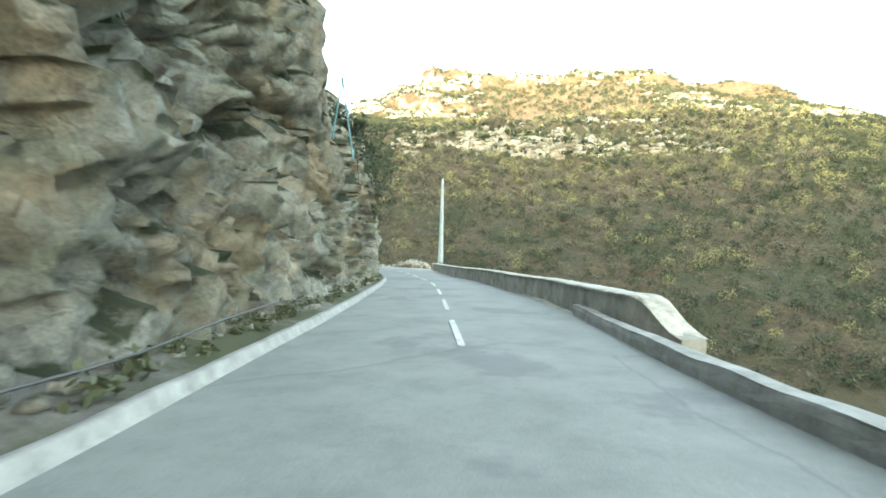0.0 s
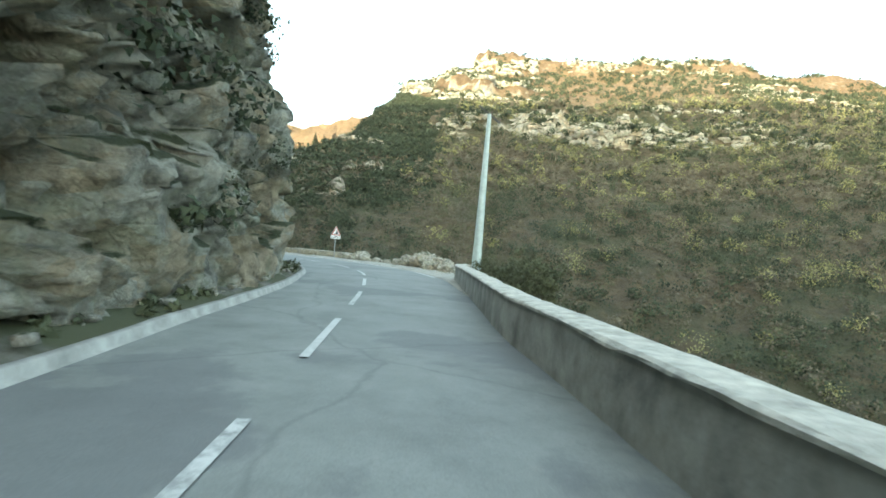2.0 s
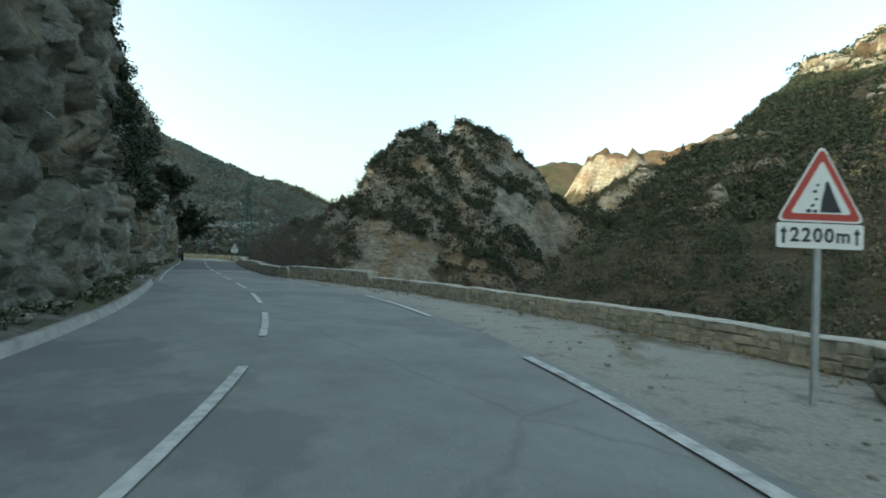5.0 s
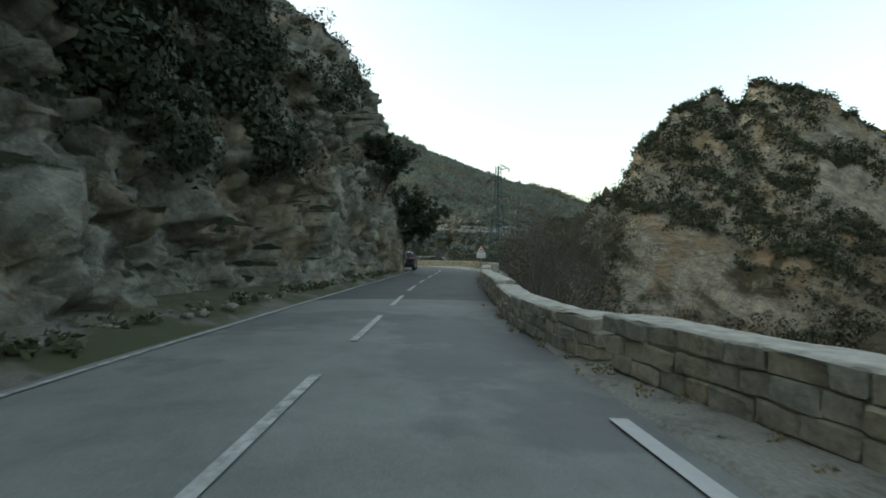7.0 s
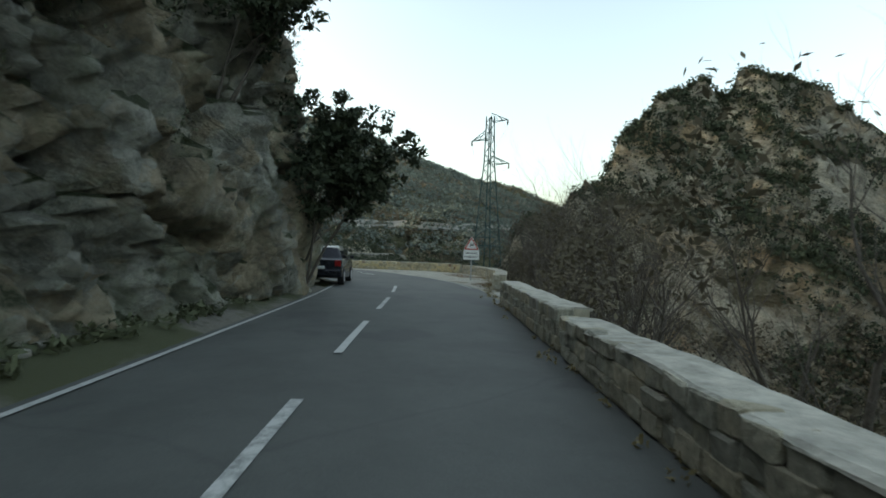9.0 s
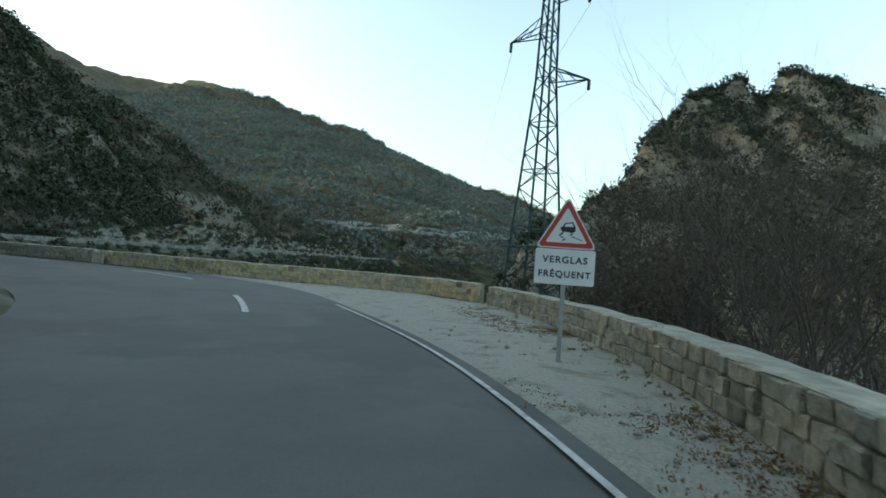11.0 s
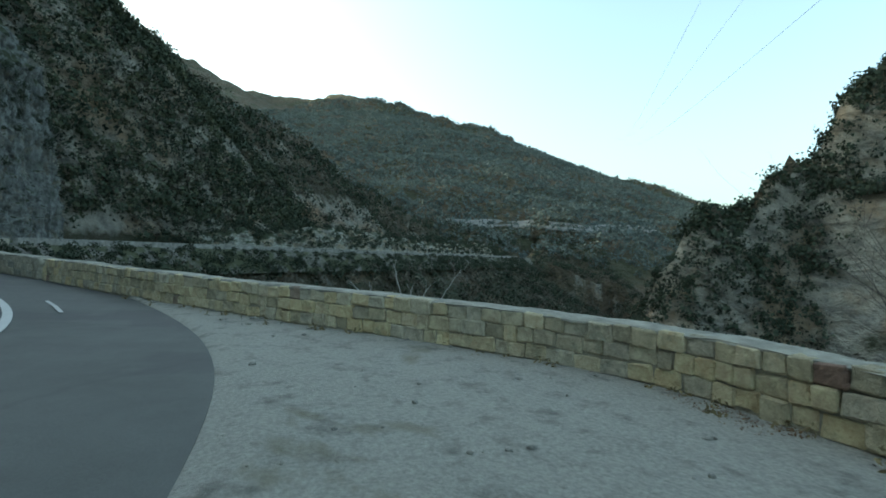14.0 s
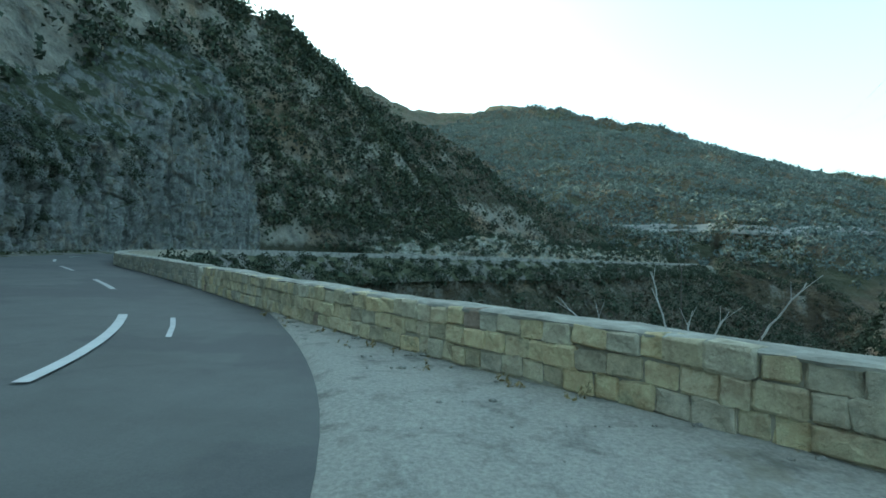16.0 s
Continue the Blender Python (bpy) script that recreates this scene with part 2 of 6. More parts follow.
    flat = maths(t, "ADD", sep.outputs[2], maths(t, "MULTIPLY", maths(t, "SUBTRACT", mid.outputs[0], 0.5), 1.2))
    col = mix(t, col, moss, ramp(t, flat, [(0.62 - 0.3 * moss_amount, (0, 0, 0)), (0.8 - 0.3 * moss_amount, (1, 1, 1))]).outputs[0])
    t.links.new(col, b.inputs["Base Color"])
    b.inputs["Roughness"].default_value = 0.9
    h = maths(t, "ADD", maths(t, "MULTIPLY", rid.outputs[0], 0.12), maths(t, "ADD", maths(t, "MULTIPLY", mid.outputs[0], 0.9), maths(t, "MULTIPLY", fine.outputs[0], 0.7)))
    h = maths(t, "SUBTRACT", h, maths(t, "MULTIPLY", joints, 0.5))
    bump(t, b, h, 1.0, 0.3 / scale)
    return m


ROCK = rock_material("limestone", (0.40, 0.39, 0.325), (0.49, 0.385, 0.245), (0.05, 0.052, 0.046), 0.62, moss_amount=0.3)
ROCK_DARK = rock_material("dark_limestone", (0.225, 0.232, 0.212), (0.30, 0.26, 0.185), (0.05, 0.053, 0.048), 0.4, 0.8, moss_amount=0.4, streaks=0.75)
# darker limestone for the outcrop's crags, with their shade put into the colour
ROCK_SHADED = rock_material("shaded_limestone", (0.36, 0.34, 0.30), (0.38, 0.28, 0.17), (0.09, 0.09, 0.08), 0.5, 0.25)


def leaf_material(name, lo, hi, rough=0.8):
    """Foliage: the hue goes by tree, with a little change from leaf to leaf."""
    m, t, b = nodes(name)
    a = t.nodes.new("ShaderNodeAttribute")
    a.attribute_name = "tint"
    g = t.nodes.new("ShaderNodeNewGeometry")
    f = maths(t, "ADD", a.outputs["Fac"], maths(t, "MULTIPLY", maths(t, "SUBTRACT", g.outputs["Random Per Island"], 0.5), 0.22))
    t.links.new(ramp(t, f, [(0.0, lo), (1.0, hi)]).outputs[0], b.inputs["Base Color"])
    b.inputs["Roughness"].default_value = rough
    b.inputs["Specular IOR Level"].default_value = 0.2
    return m


LEAF_BARE = leaf_material("bare_twigs", (0.100, 0.088, 0.066), (0.162, 0.145, 0.104))
LEAF_OLIVE = leaf_material("olive_leaves", (0.062, 0.072, 0.042), (0.11, 0.118, 0.066))
LEAF_YELLOW = leaf_material("yellow_leaves", (0.19, 0.18, 0.082), (0.29, 0.275, 0.125))
LEAF_DARK = leaf_material("evergreen_leaves", (0.026, 0.036, 0.023), (0.07, 0.084, 0.05))
# distance haze is put into these leaves: paler and bluer than nearer scrub
LEAF_HAZED = leaf_material("hazed_scrub", (0.092, 0.116, 0.106), (0.16, 0.187, 0.168))
BARK = plain("bark", (0.10, 0.085, 0.07), 0.9, vary=0.35, scale=14, relief=0.6)
# ---- plan of the road ----
# centre line: x, y, width to the left edge, width to the right edge
CENTRE = [(0.5, -60, 2.8, 2.8), (0.45, -12, 2.8, 2.8), (0.4, 4, 2.75, 2.85), (0.2, 12, 2.55, 3.0), (0.0, 18, 2.5, 3.0), (-0.35, 24.5, 2.4, 2.95), (-1.15, 31, 2.1, 3.1),
          (-1.9, 36, 2.15, 2.8), (-2.75, 41.2, 2.1, 3.1), (-3.6, 45.4, 2.2, 3.2), (-4.8, 50.2, 2.4, 3.5), (-6.6, 54.2, 2.6, 3.8), (-9.3, 58.1, 2.6, 3.8), (-13.2, 61.9, 2.5, 3.7),
          (-18.2, 65.3, 2.7, 3.6), (-25.3, 68.6, 2.8, 3.6), (-36, 72.5, 2.7, 2.7), (-47.2, 76.6, 2.4, 2.9), (-56, 80.1, 2.3, 3.0), (-66, 84.2, 2.5, 3.2), (-72.5, 86.3, 2.8, 2.9),
          (-78.6, 87.0, 3.8, 2.5), (-84.5, 86.6, 5.5, 2.5), (-89.2, 84.9, 7.0, 2.2), (-94.5, 80.8, 7.5, 2.6), (-100.5, 74.5, 6.0, 2.9), (-107, 67.5, 4.0, 3.0), (-114, 61.8, 3.0, 3.0),
          (-124, 57.2, 3.0, 3.0), (-140, 53, 3.0, 3.0), (-160, 56, 3, 3), (-180, 67, 3, 3), (-200, 82, 3, 3), (-222, 99, 3, 3), (-250, 118, 3, 3), (-285, 141, 3, 3), (-320, 166, 3, 3), (-400, 205, 3, 3)]
# the outer edge, on which the parapets stand
EDGE = [(3.4, -60), (3.35, 5), (3.35, 16.5), (2.95, 20), (2.3, 27.5), (1.35, 33.5), (0.75, 37), (0.2, 42), (-0.5, 48), (-1.05, 52), (-1.4, 54), (-1.7, 57.5), (-2.9, 61.5), (-5.6, 65.2),
        (-9.5, 68.1), (-13, 70.0), (-19.5, 72.5), (-26, 74.2), (-36, 75.4), (-41.5, 77.3), (-49.4, 80.4), (-56, 83.3), (-62, 86), (-66.5, 88.3), (-70.9, 90.9), (-75, 92.7), (-78, 93.7),
        (-81.4, 94.3), (-83, 94.1), (-84.8, 93.5), (-86.4, 92.2), (-87.7, 90.8), (-89.3, 88.9), (-91.2, 86.8), (-94.4, 83.7), (-98, 80.2), (-102, 76.2), (-108.5, 69.6), (-116, 64.6),
        (-125, 60.6), (-140, 56.6), (-158.5, 59.3), (-178, 70), (-197.8, 84.8), (-219.9, 101.9), (-248, 121), (-283, 144), (-318.2, 169.1), (-398.4, 208.2)]
# the foot of the rock face
FOOT = [(-3.4, -60), (-3.35, -14), (-3.35, 5), (-3.4, 18), (-3.6, 26), (-4.1, 31), (-5.1, 38), (-6.1, 43.2), (-8.1, 49), (-9.7, 52.3), (-11.7, 55.4), (-15.4, 59.5), (-19.3, 61.9), (-25, 64.2), (-35, 67.6),
        (-43, 70.6), (-49.5, 73.5), (-54, 75.6), (-60, 78.5), (-66, 81.2), (-70.5, 81.7), (-77, 79), (-84, 74), (-92, 69.5), (-99, 66.5), (-105, 63.6), (-113, 57.8), (-123, 53), (-140, 49), (-154, 49.5), (-163, 50.5), (-169, 48), (-174, 41), (-179, 30)]
C, E, F = curve(CENTRE, 0.5), curve(EDGE, 0.5), curve(FOOT[1:], 0.15)
CL = left_of(C)

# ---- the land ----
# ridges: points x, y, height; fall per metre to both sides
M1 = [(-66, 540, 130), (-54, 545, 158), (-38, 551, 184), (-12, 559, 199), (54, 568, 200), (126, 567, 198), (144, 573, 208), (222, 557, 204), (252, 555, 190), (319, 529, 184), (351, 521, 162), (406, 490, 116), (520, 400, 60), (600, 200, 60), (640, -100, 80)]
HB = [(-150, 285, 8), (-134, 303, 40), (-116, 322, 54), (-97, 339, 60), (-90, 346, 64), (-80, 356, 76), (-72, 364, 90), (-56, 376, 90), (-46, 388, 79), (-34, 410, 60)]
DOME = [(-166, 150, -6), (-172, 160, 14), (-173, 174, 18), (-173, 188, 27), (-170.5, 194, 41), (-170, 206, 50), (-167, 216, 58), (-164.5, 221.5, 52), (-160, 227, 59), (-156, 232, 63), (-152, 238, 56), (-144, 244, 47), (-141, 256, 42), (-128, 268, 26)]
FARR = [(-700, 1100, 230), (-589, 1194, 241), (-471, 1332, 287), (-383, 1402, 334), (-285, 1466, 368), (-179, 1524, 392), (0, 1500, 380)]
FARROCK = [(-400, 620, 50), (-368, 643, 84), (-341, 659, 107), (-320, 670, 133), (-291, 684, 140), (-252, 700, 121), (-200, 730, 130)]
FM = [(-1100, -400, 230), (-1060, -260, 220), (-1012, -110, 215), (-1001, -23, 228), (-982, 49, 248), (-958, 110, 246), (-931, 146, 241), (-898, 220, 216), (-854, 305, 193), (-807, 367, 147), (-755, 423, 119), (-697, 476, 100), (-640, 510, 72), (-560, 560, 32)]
# unseen ridge, added to keep the low sun off the lower slopes
SHADE_RIDGE = [(-430, -204, 250), (-276, -215, 260), (-100, -230, 290), (60, -240, 320)]
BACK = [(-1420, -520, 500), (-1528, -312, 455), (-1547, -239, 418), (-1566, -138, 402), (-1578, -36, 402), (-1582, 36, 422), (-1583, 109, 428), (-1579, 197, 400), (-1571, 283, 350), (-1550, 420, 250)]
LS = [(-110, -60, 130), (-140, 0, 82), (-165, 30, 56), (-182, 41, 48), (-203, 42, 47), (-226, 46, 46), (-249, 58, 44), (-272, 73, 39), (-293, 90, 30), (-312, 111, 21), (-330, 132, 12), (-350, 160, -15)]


# crags on the sunny mountain: x, half width, height, rise
CRAGS = [(60, 75, 66, 13), (90, 70, 84, 11), (215, 45, 118, 13), (225, 40, 138, 10), (310, 35, 112, 14), (-25, 50, 120, 15), (-20, 40, 150, 16), (190, 60, 180, 10), (-45, 40, 60, 12)]


def ridge(q, pts, fall, knee=25.0, foot=0.5):
    """Height under a ridge over points (n, 2): it falls by fall to the distance knee, and more gently beyond."""
    p = np.array(pts, float)
    step = max(3.0, min(7.0, np.linalg.norm(np.diff(p[:, :2], axis=0), axis=1).mean() / 6))
    line = curve(p, step)
    out = np.full(len(q), -1e9)
    for x, y, h in line:
        d = np.hypot(q[:, 0] - x, q[:, 1] - y)
        out = np.maximum(out, h - fall * np.minimum(d, knee) - foot * np.maximum(0, d - knee))
    return out


def land(q):
    """Height of the land, and how rocky it is (0 to 1), at points (n, 2)."""
    q = np.asarray(q, float)
    p3 = np.c_[q, np.zeros(len(q))]
    sd, _ = signed(C[::4], q)
    se, _ = signed(E[::4], q)
    warp = np.stack([fbm(p3 * 0.012, 4, 3), fbm(p3 * 0.012 + 55, 4, 8)], 1) * 22
    fine = fbm(p3 * 0.035, 5, 21)
    crag = fbm(p3 * 0.09, 4, 31)
    grit = fbm(p3 * 0.22, 3, 61)
    qw = q + warp
    out = -0.6 - 40 * (1 - np.exp(-np.maximum(0, -se - 0.6) / 30)) + 2.5 * fine * smooth(-se, 4, 25)
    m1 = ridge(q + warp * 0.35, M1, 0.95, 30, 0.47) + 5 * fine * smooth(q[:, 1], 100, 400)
    wav0 = fbm(p3 * 0.03, 3, 47)
    side = (-66 - q[:, 0]) + (q[:, 1] - 537) * 0.05
    m1 = m1 - 2.8 * np.maximum(0, side + 10 * wav0)
    wav = fbm(p3 * 0.02, 3, 44)
    for xc, wx, zc, up in CRAGS:
        win = np.exp(-(((q[:, 0] - xc) / wx) ** 4)) * smooth(wav + 0.9 * crag, -0.1, 0.25)
        m1 = m1 + 0.75 * up * win * (smooth(m1 + 9 * wav + 5 * crag, zc - 1.8, zc + 1.8) - 0.5) * np.exp(-((m1 - zc) / 18) ** 2)
    m1 = m1 + (0.6 + 2.6 * smooth(m1, 90, 150) + 9 * np.exp(-((q[:, 0] + 22) / 42) ** 2) * smooth(m1, 95, 125)) * crag
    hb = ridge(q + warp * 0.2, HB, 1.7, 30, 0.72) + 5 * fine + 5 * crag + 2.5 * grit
    for zc, up in ((14, 15), (36, 13), (60, 11)):
        hb = hb + up * smooth(wav0 + 0.5 * crag, -0.05, 0.2) * (smooth(hb + 6 * wav, zc - 2, zc + 2) - 0.5) * np.exp(-((hb - zc) / 14) ** 2)
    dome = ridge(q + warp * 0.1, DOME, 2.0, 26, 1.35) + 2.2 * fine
    # beds that dip across the dome, broken by gullies
    bed = (0.8 * dome + 0.55 * q[:, 0] + 0.25 * q[:, 1] + 9 * wav0 + 5 * crag) / 13
    bed = bed - np.floor(bed)
    dome = dome + (6.5 * (smooth(bed, 0.0, 0.3) - bed) + 5.5 * (0.25 - np.abs(crag)) + 3.5 * grit - 1.0) * smooth(dome, -25, 0)
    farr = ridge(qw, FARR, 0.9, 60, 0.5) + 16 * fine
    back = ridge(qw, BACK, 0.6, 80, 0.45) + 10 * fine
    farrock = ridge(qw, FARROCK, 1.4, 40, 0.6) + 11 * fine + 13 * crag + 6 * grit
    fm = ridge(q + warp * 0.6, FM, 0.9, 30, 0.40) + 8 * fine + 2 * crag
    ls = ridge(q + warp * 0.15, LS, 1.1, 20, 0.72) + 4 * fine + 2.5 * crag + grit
    shade_ridge = ridge(q, SHADE_RIDGE, 1.05, 60, 1.05)
    # the slope above the cliff climbs on, unseen, to 360 m to shade the valley
    rise = np.clip((sd - 5.5) * 0.8, 0, 360) * smooth(q[:, 0], -150, -85) + 3 * fine * smooth(sd, 8, 20)
    near_road = smooth(np.abs(sd), 5.0, 26)
    out = np.where(sd > 0, np.maximum(rise, ls * near_road - 1 * (1 - near_road)) + np.where(sd < 6, -0.7, 0), out)
    away = smooth(-se, 25, 60) + (sd > 60) * (q[:, 0] < -150) + (q[:, 0] < -345)
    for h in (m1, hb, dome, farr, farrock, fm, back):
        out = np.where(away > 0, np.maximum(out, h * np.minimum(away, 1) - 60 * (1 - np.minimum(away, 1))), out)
    out = np.where(sd > 60, np.maximum(out, shade_ridge), out)
    corridor = (np.abs(sd) < 20) & (sd < 5.0) & (se > -0.2)
    out = np.where(corridor, -0.7, out)
    return out


def axis_lines(a, b, lo, hi, step, grow):
    mid = list(np.arange(a, b + 0.1, step))
    up, s = [mid[-1]], step
    while up[-1] < hi:
        s = min(s * grow, 26)
        up.append(up[-1] + s)
    down, s = [mid[0]], step
    while down[-1] > lo:
        s = min(s * grow, 26)
        down.append(down[-1] - s)
    return np.array(down[:0:-1] + mid + up[1:])


xs = axis_lines(-205, 30, -1700, 1300, 2.0, 1.02)
ys = axis_lines(20, 245, -900, 1750, 2.0, 1.017)
gx, gy = np.meshgrid(xs, ys, indexing="ij")
flatq = np.stack([gx.ravel(), gy.ravel()], 1)
gz = land(flatq)


def land_material():
    """Hillside: grey rock where steep, brown litter and dry grass elsewhere."""
    m, t, b = nodes("hillside")
    geo = t.nodes.new("ShaderNodeNewGeometry")
    at = geo.outputs["Position"]
    sep = t.nodes.new("ShaderNodeSeparateXYZ")
    t.links.new(geo.outputs["Normal"], sep.inputs[0])
    sep2 = t.nodes.new("ShaderNodeSeparateXYZ")
    t.links.new(at, sep2.inputs[0])
    big, mid, fine = noise_tex(t, 0.03, 6, 0.6, at), noise_tex(t, 0.25, 8, 0.7, at), noise_tex(t, 2.0, 8, 0.7, at)
    litter = mix(t, ramp(t, mid.outputs[0], [(0.3, (0.055, 0.043, 0.026)), (0.7, (0.14, 0.11, 0.06))]).outputs[0], (0.06, 0.065, 0.03), ramp(t, big.outputs[0], [(0.45, (0, 0, 0)), (0.6, (1, 1, 1))]).outputs[0])
    high = maths(t, "ADD", sep2.outputs[2], maths(t, "MULTIPLY", maths(t, "SUBTRACT", big.outputs[0], 0.5), 90.0))
    dry = maths(t, "MULTIPLY", ramp(t, maths(t, "DIVIDE", high, 300.0), [(0.29, (0, 0, 0)), (0.42, (1, 1, 1))]).outputs[0], ramp(t, maths(t, "DIVIDE", maths(t, "ADD", sep2.outputs[0], 600.0), 1000.0), [(0.05, (0, 0, 0)), (0.12, (1, 1, 1))]).outputs[0])
    litter = mix(t, litter, ramp(t, mid.outputs[0], [(0.3, (0.105, 0.068, 0.037)), (0.7, (0.19, 0.13, 0.072))]).outputs[0], dry)
    stone = mix(t, ramp(t, mid.outputs[0], [(0.30, (0.16, 0.155, 0.13)), (0.47, (0.40, 0.375, 0.30)), (0.64, (0.60, 0.55, 0.43))]).outputs[0], (0.36, 0.26, 0.15), ramp(t, noise_tex(t, 0.07, 5, 0.6, at).outputs[0], [(0.5, (0, 0, 0)), (0.62, (0.8, 0.8, 0.8))]).outputs[0])
    beds = dipped(t, at, 30, 40, (1, 1, 1.8))
    rid = ridged(t, 0.11, beds)
    seams = ramp(t, noise_tex(t, 0.5, 9, 0.75, beds).outputs[0], [(0.34, (1, 1, 1)), (0.46, (0, 0, 0))])
    stone = mix(t, stone, (0.07, 0.07, 0.062), maths(t, "MULTIPLY", seams.outputs[0], 0.75))
    wave = t.nodes.new("ShaderNodeTexWave")
    wave.bands_direction, wave.wave_profile = "Z", "SAW"
    for key, value in (("Scale", 0.05), ("Distortion", 9.0), ("Detail", 4.0), ("Detail Scale", 0.6), ("Detail Roughness", 0.65)):
        wave.inputs[key].default_value = value
    t.links.new(dipped(t, at, 38, 35), wave.inputs["Vector"])
    bands = ramp(t, wave.outputs["Fac"], [(0.0, (1, 1, 1)), (0.22, (0.25, 0.25, 0.25)), (0.4, (0, 0, 0))])
    stone = mix(t, stone, (0.10, 0.095, 0.08), maths(t, "MULTIPLY", bands.outputs[0], maths(t, "MULTIPLY", big.outputs[0], 0.8)))
    rust = ramp(t, noise_tex(t, 0.045, 6, 0.7, at, 0.8).outputs[0], [(0.58, (0, 0, 0)), (0.68, (0.6, 0.6, 0.6))])
    stone = mix(t, stone, (0.36, 0.22, 0.12), rust.outputs[0])
    steep = maths(t, "ADD", sep.outputs[2], maths(t, "MULTIPLY", maths(t, "SUBTRACT", mid.outputs[0], 0.5), 0.5))
    rocky = ramp(t, steep, [(0.56, (1, 1, 1)), (0.67, (0, 0, 0))])
    t.links.new(mix(t, litter, stone, rocky.outputs[0]), b.inputs["Base Color"])
    b.inputs["Roughness"].default_value = 0.95
    bump(t, b, maths(t, "ADD", maths(t, "MULTIPLY", rid.outputs[0], 0.7), maths(t, "ADD", mid.outputs[0], maths(t, "MULTIPLY", fine.outputs[0], 0.4))), 1.0, 2.2)
    return m


ground = new("ground", mesh_of("ground", np.c_[flatq, gz], grid_faces(len(xs), len(ys)), land_material(), flat=False))


def height_at(q):
    """Height of the ground sheet at points (n, 2), and its slope."""
    q = np.asarray(q, float)
    i = np.clip(np.searchsorted(xs, q[:, 0]) - 1, 0, len(xs) - 2)
    j = np.clip(np.searchsorted(ys, q[:, 1]) - 1, 0, len(ys) - 2)
    dx, dy = xs[i + 1] - xs[i], ys[j + 1] - ys[j]
    u, v = (q[:, 0] - xs[i]) / dx, (q[:, 1] - ys[j]) / dy
    g = gz.reshape(len(xs), len(ys))
    a, b, c, d = g[i, j], g[i + 1, j], g[i, j + 1], g[i + 1, j + 1]
    return (a * (1 - u) + b * u) * (1 - v) + (c * (1 - u) + d * u) * v, np.hypot((b - a + d - c) / 2 / dx, (c - a + d - b) / 2 / dy)


tagged(ground, "wooded limestone valley with brown slopes, crags and mountains", "ground", kind="structure")

# ---- road ----
def asphalt_material(name, k):
    """k: how pale the binder has worn."""
    m, t, b = nodes(name)
    at = t.nodes.new("ShaderNodeNewGeometry").outputs["Position"]
    grain, patch, big = noise_tex(t, 60, 4, 0.7, at), noise_tex(t, 0.8, 8, 0.72, at), noise_tex(t, 0.22, 6, 0.6, at)
    col = ramp(t, patch.outputs[0], [(0.3, (0.112 * k, 0.116 * k, 0.106 * k)), (0.5, (0.15 * k, 0.156 * k, 0.143 * k)), (0.75, (0.19 * k, 0.196 * k, 0.18 * k))]).outputs[0]
    col = mix(t, col, (0.09 * k, 0.092 * k, 0.093 * k), ramp(t, big.outputs[0], [(0.54, (0, 0, 0)), (0.57, (0.55, 0.55, 0.55))]).outputs[0])
    col = mix(t, col, ramp(t, grain.outputs[0], [(0.3, (0.3, 0.3, 0.3)), (0.7, (0.7, 0.7, 0.7))]).outputs[0], 0.45, "OVERLAY")
    vor = t.nodes.new("ShaderNodeTexVoronoi")
    vor.feature = "DISTANCE_TO_EDGE"
    vor.inputs["Scale"].default_value = 0.16
    t.links.new(mix(t, at, noise_tex(t, 0.5, 5, 0.6, at).outputs["Color"], 0.45), vor.inputs["Vector"])
    tar = ramp(t, vor.outputs["Distance"], [(0.0, (1, 1, 1)), (0.0012, (1, 1, 1)), (0.003, (0, 0, 0))])
    col = mix(t, col, (0.035, 0.036, 0.037), maths(t, "MULTIPLY", tar.outputs[0], 0.25))
    t.links.new(col, b.inputs["Base Color"])
    b.inputs["Roughness"].default_value = 0.78
    bump(t, b, grain.outputs[0], 0.35, 0.01)
    return m


ASPHALT, ASPHALT_DARK = asphalt_material("worn_asphalt", 1.25), asphalt_material("newer_asphalt", 0.55)
cols = np.linspace(0, 1, 11)
lat = C[:, 2:3] - (C[:, 2:3] + C[:, 3:4]) * cols
rv = np.empty((len(C), 11, 3))
rv[:, :, :2] = C[:, None, :2] + CL[:, None, :] * lat[:, :, None]
rv[:, :, 2] = 0.05 * (1 - (2 * cols - 1) ** 2)[None] - 0.05 + 0.012 * fbm(np.c_[rv[:, :, :2].reshape(-1, 2), np.zeros(rv.shape[0] * 11)] * 0.5, 3, 77).reshape(len(C), 11)
cut = int(np.argmin((C[:, 0] + 43) ** 2 + (C[:, 1] - 75) ** 2))
road = new("road", mesh_of("road", rv[:cut + 1].reshape(-1, 3), grid_faces(cut + 1, 11)[:, ::-1], ASPHALT, flat=False))
tagged(road, "pale worn grey asphalt mountain road with white dashes", "road", kind="structure")
road_2 = new("road_2", mesh_of("road_2", rv[cut:].reshape(-1, 3), grid_faces(len(C) - cut, 11)[:, ::-1], ASPHALT_DARK, flat=False))
tagged(road_2, "darker newer asphalt road round the lay-by", "road", kind="structure")


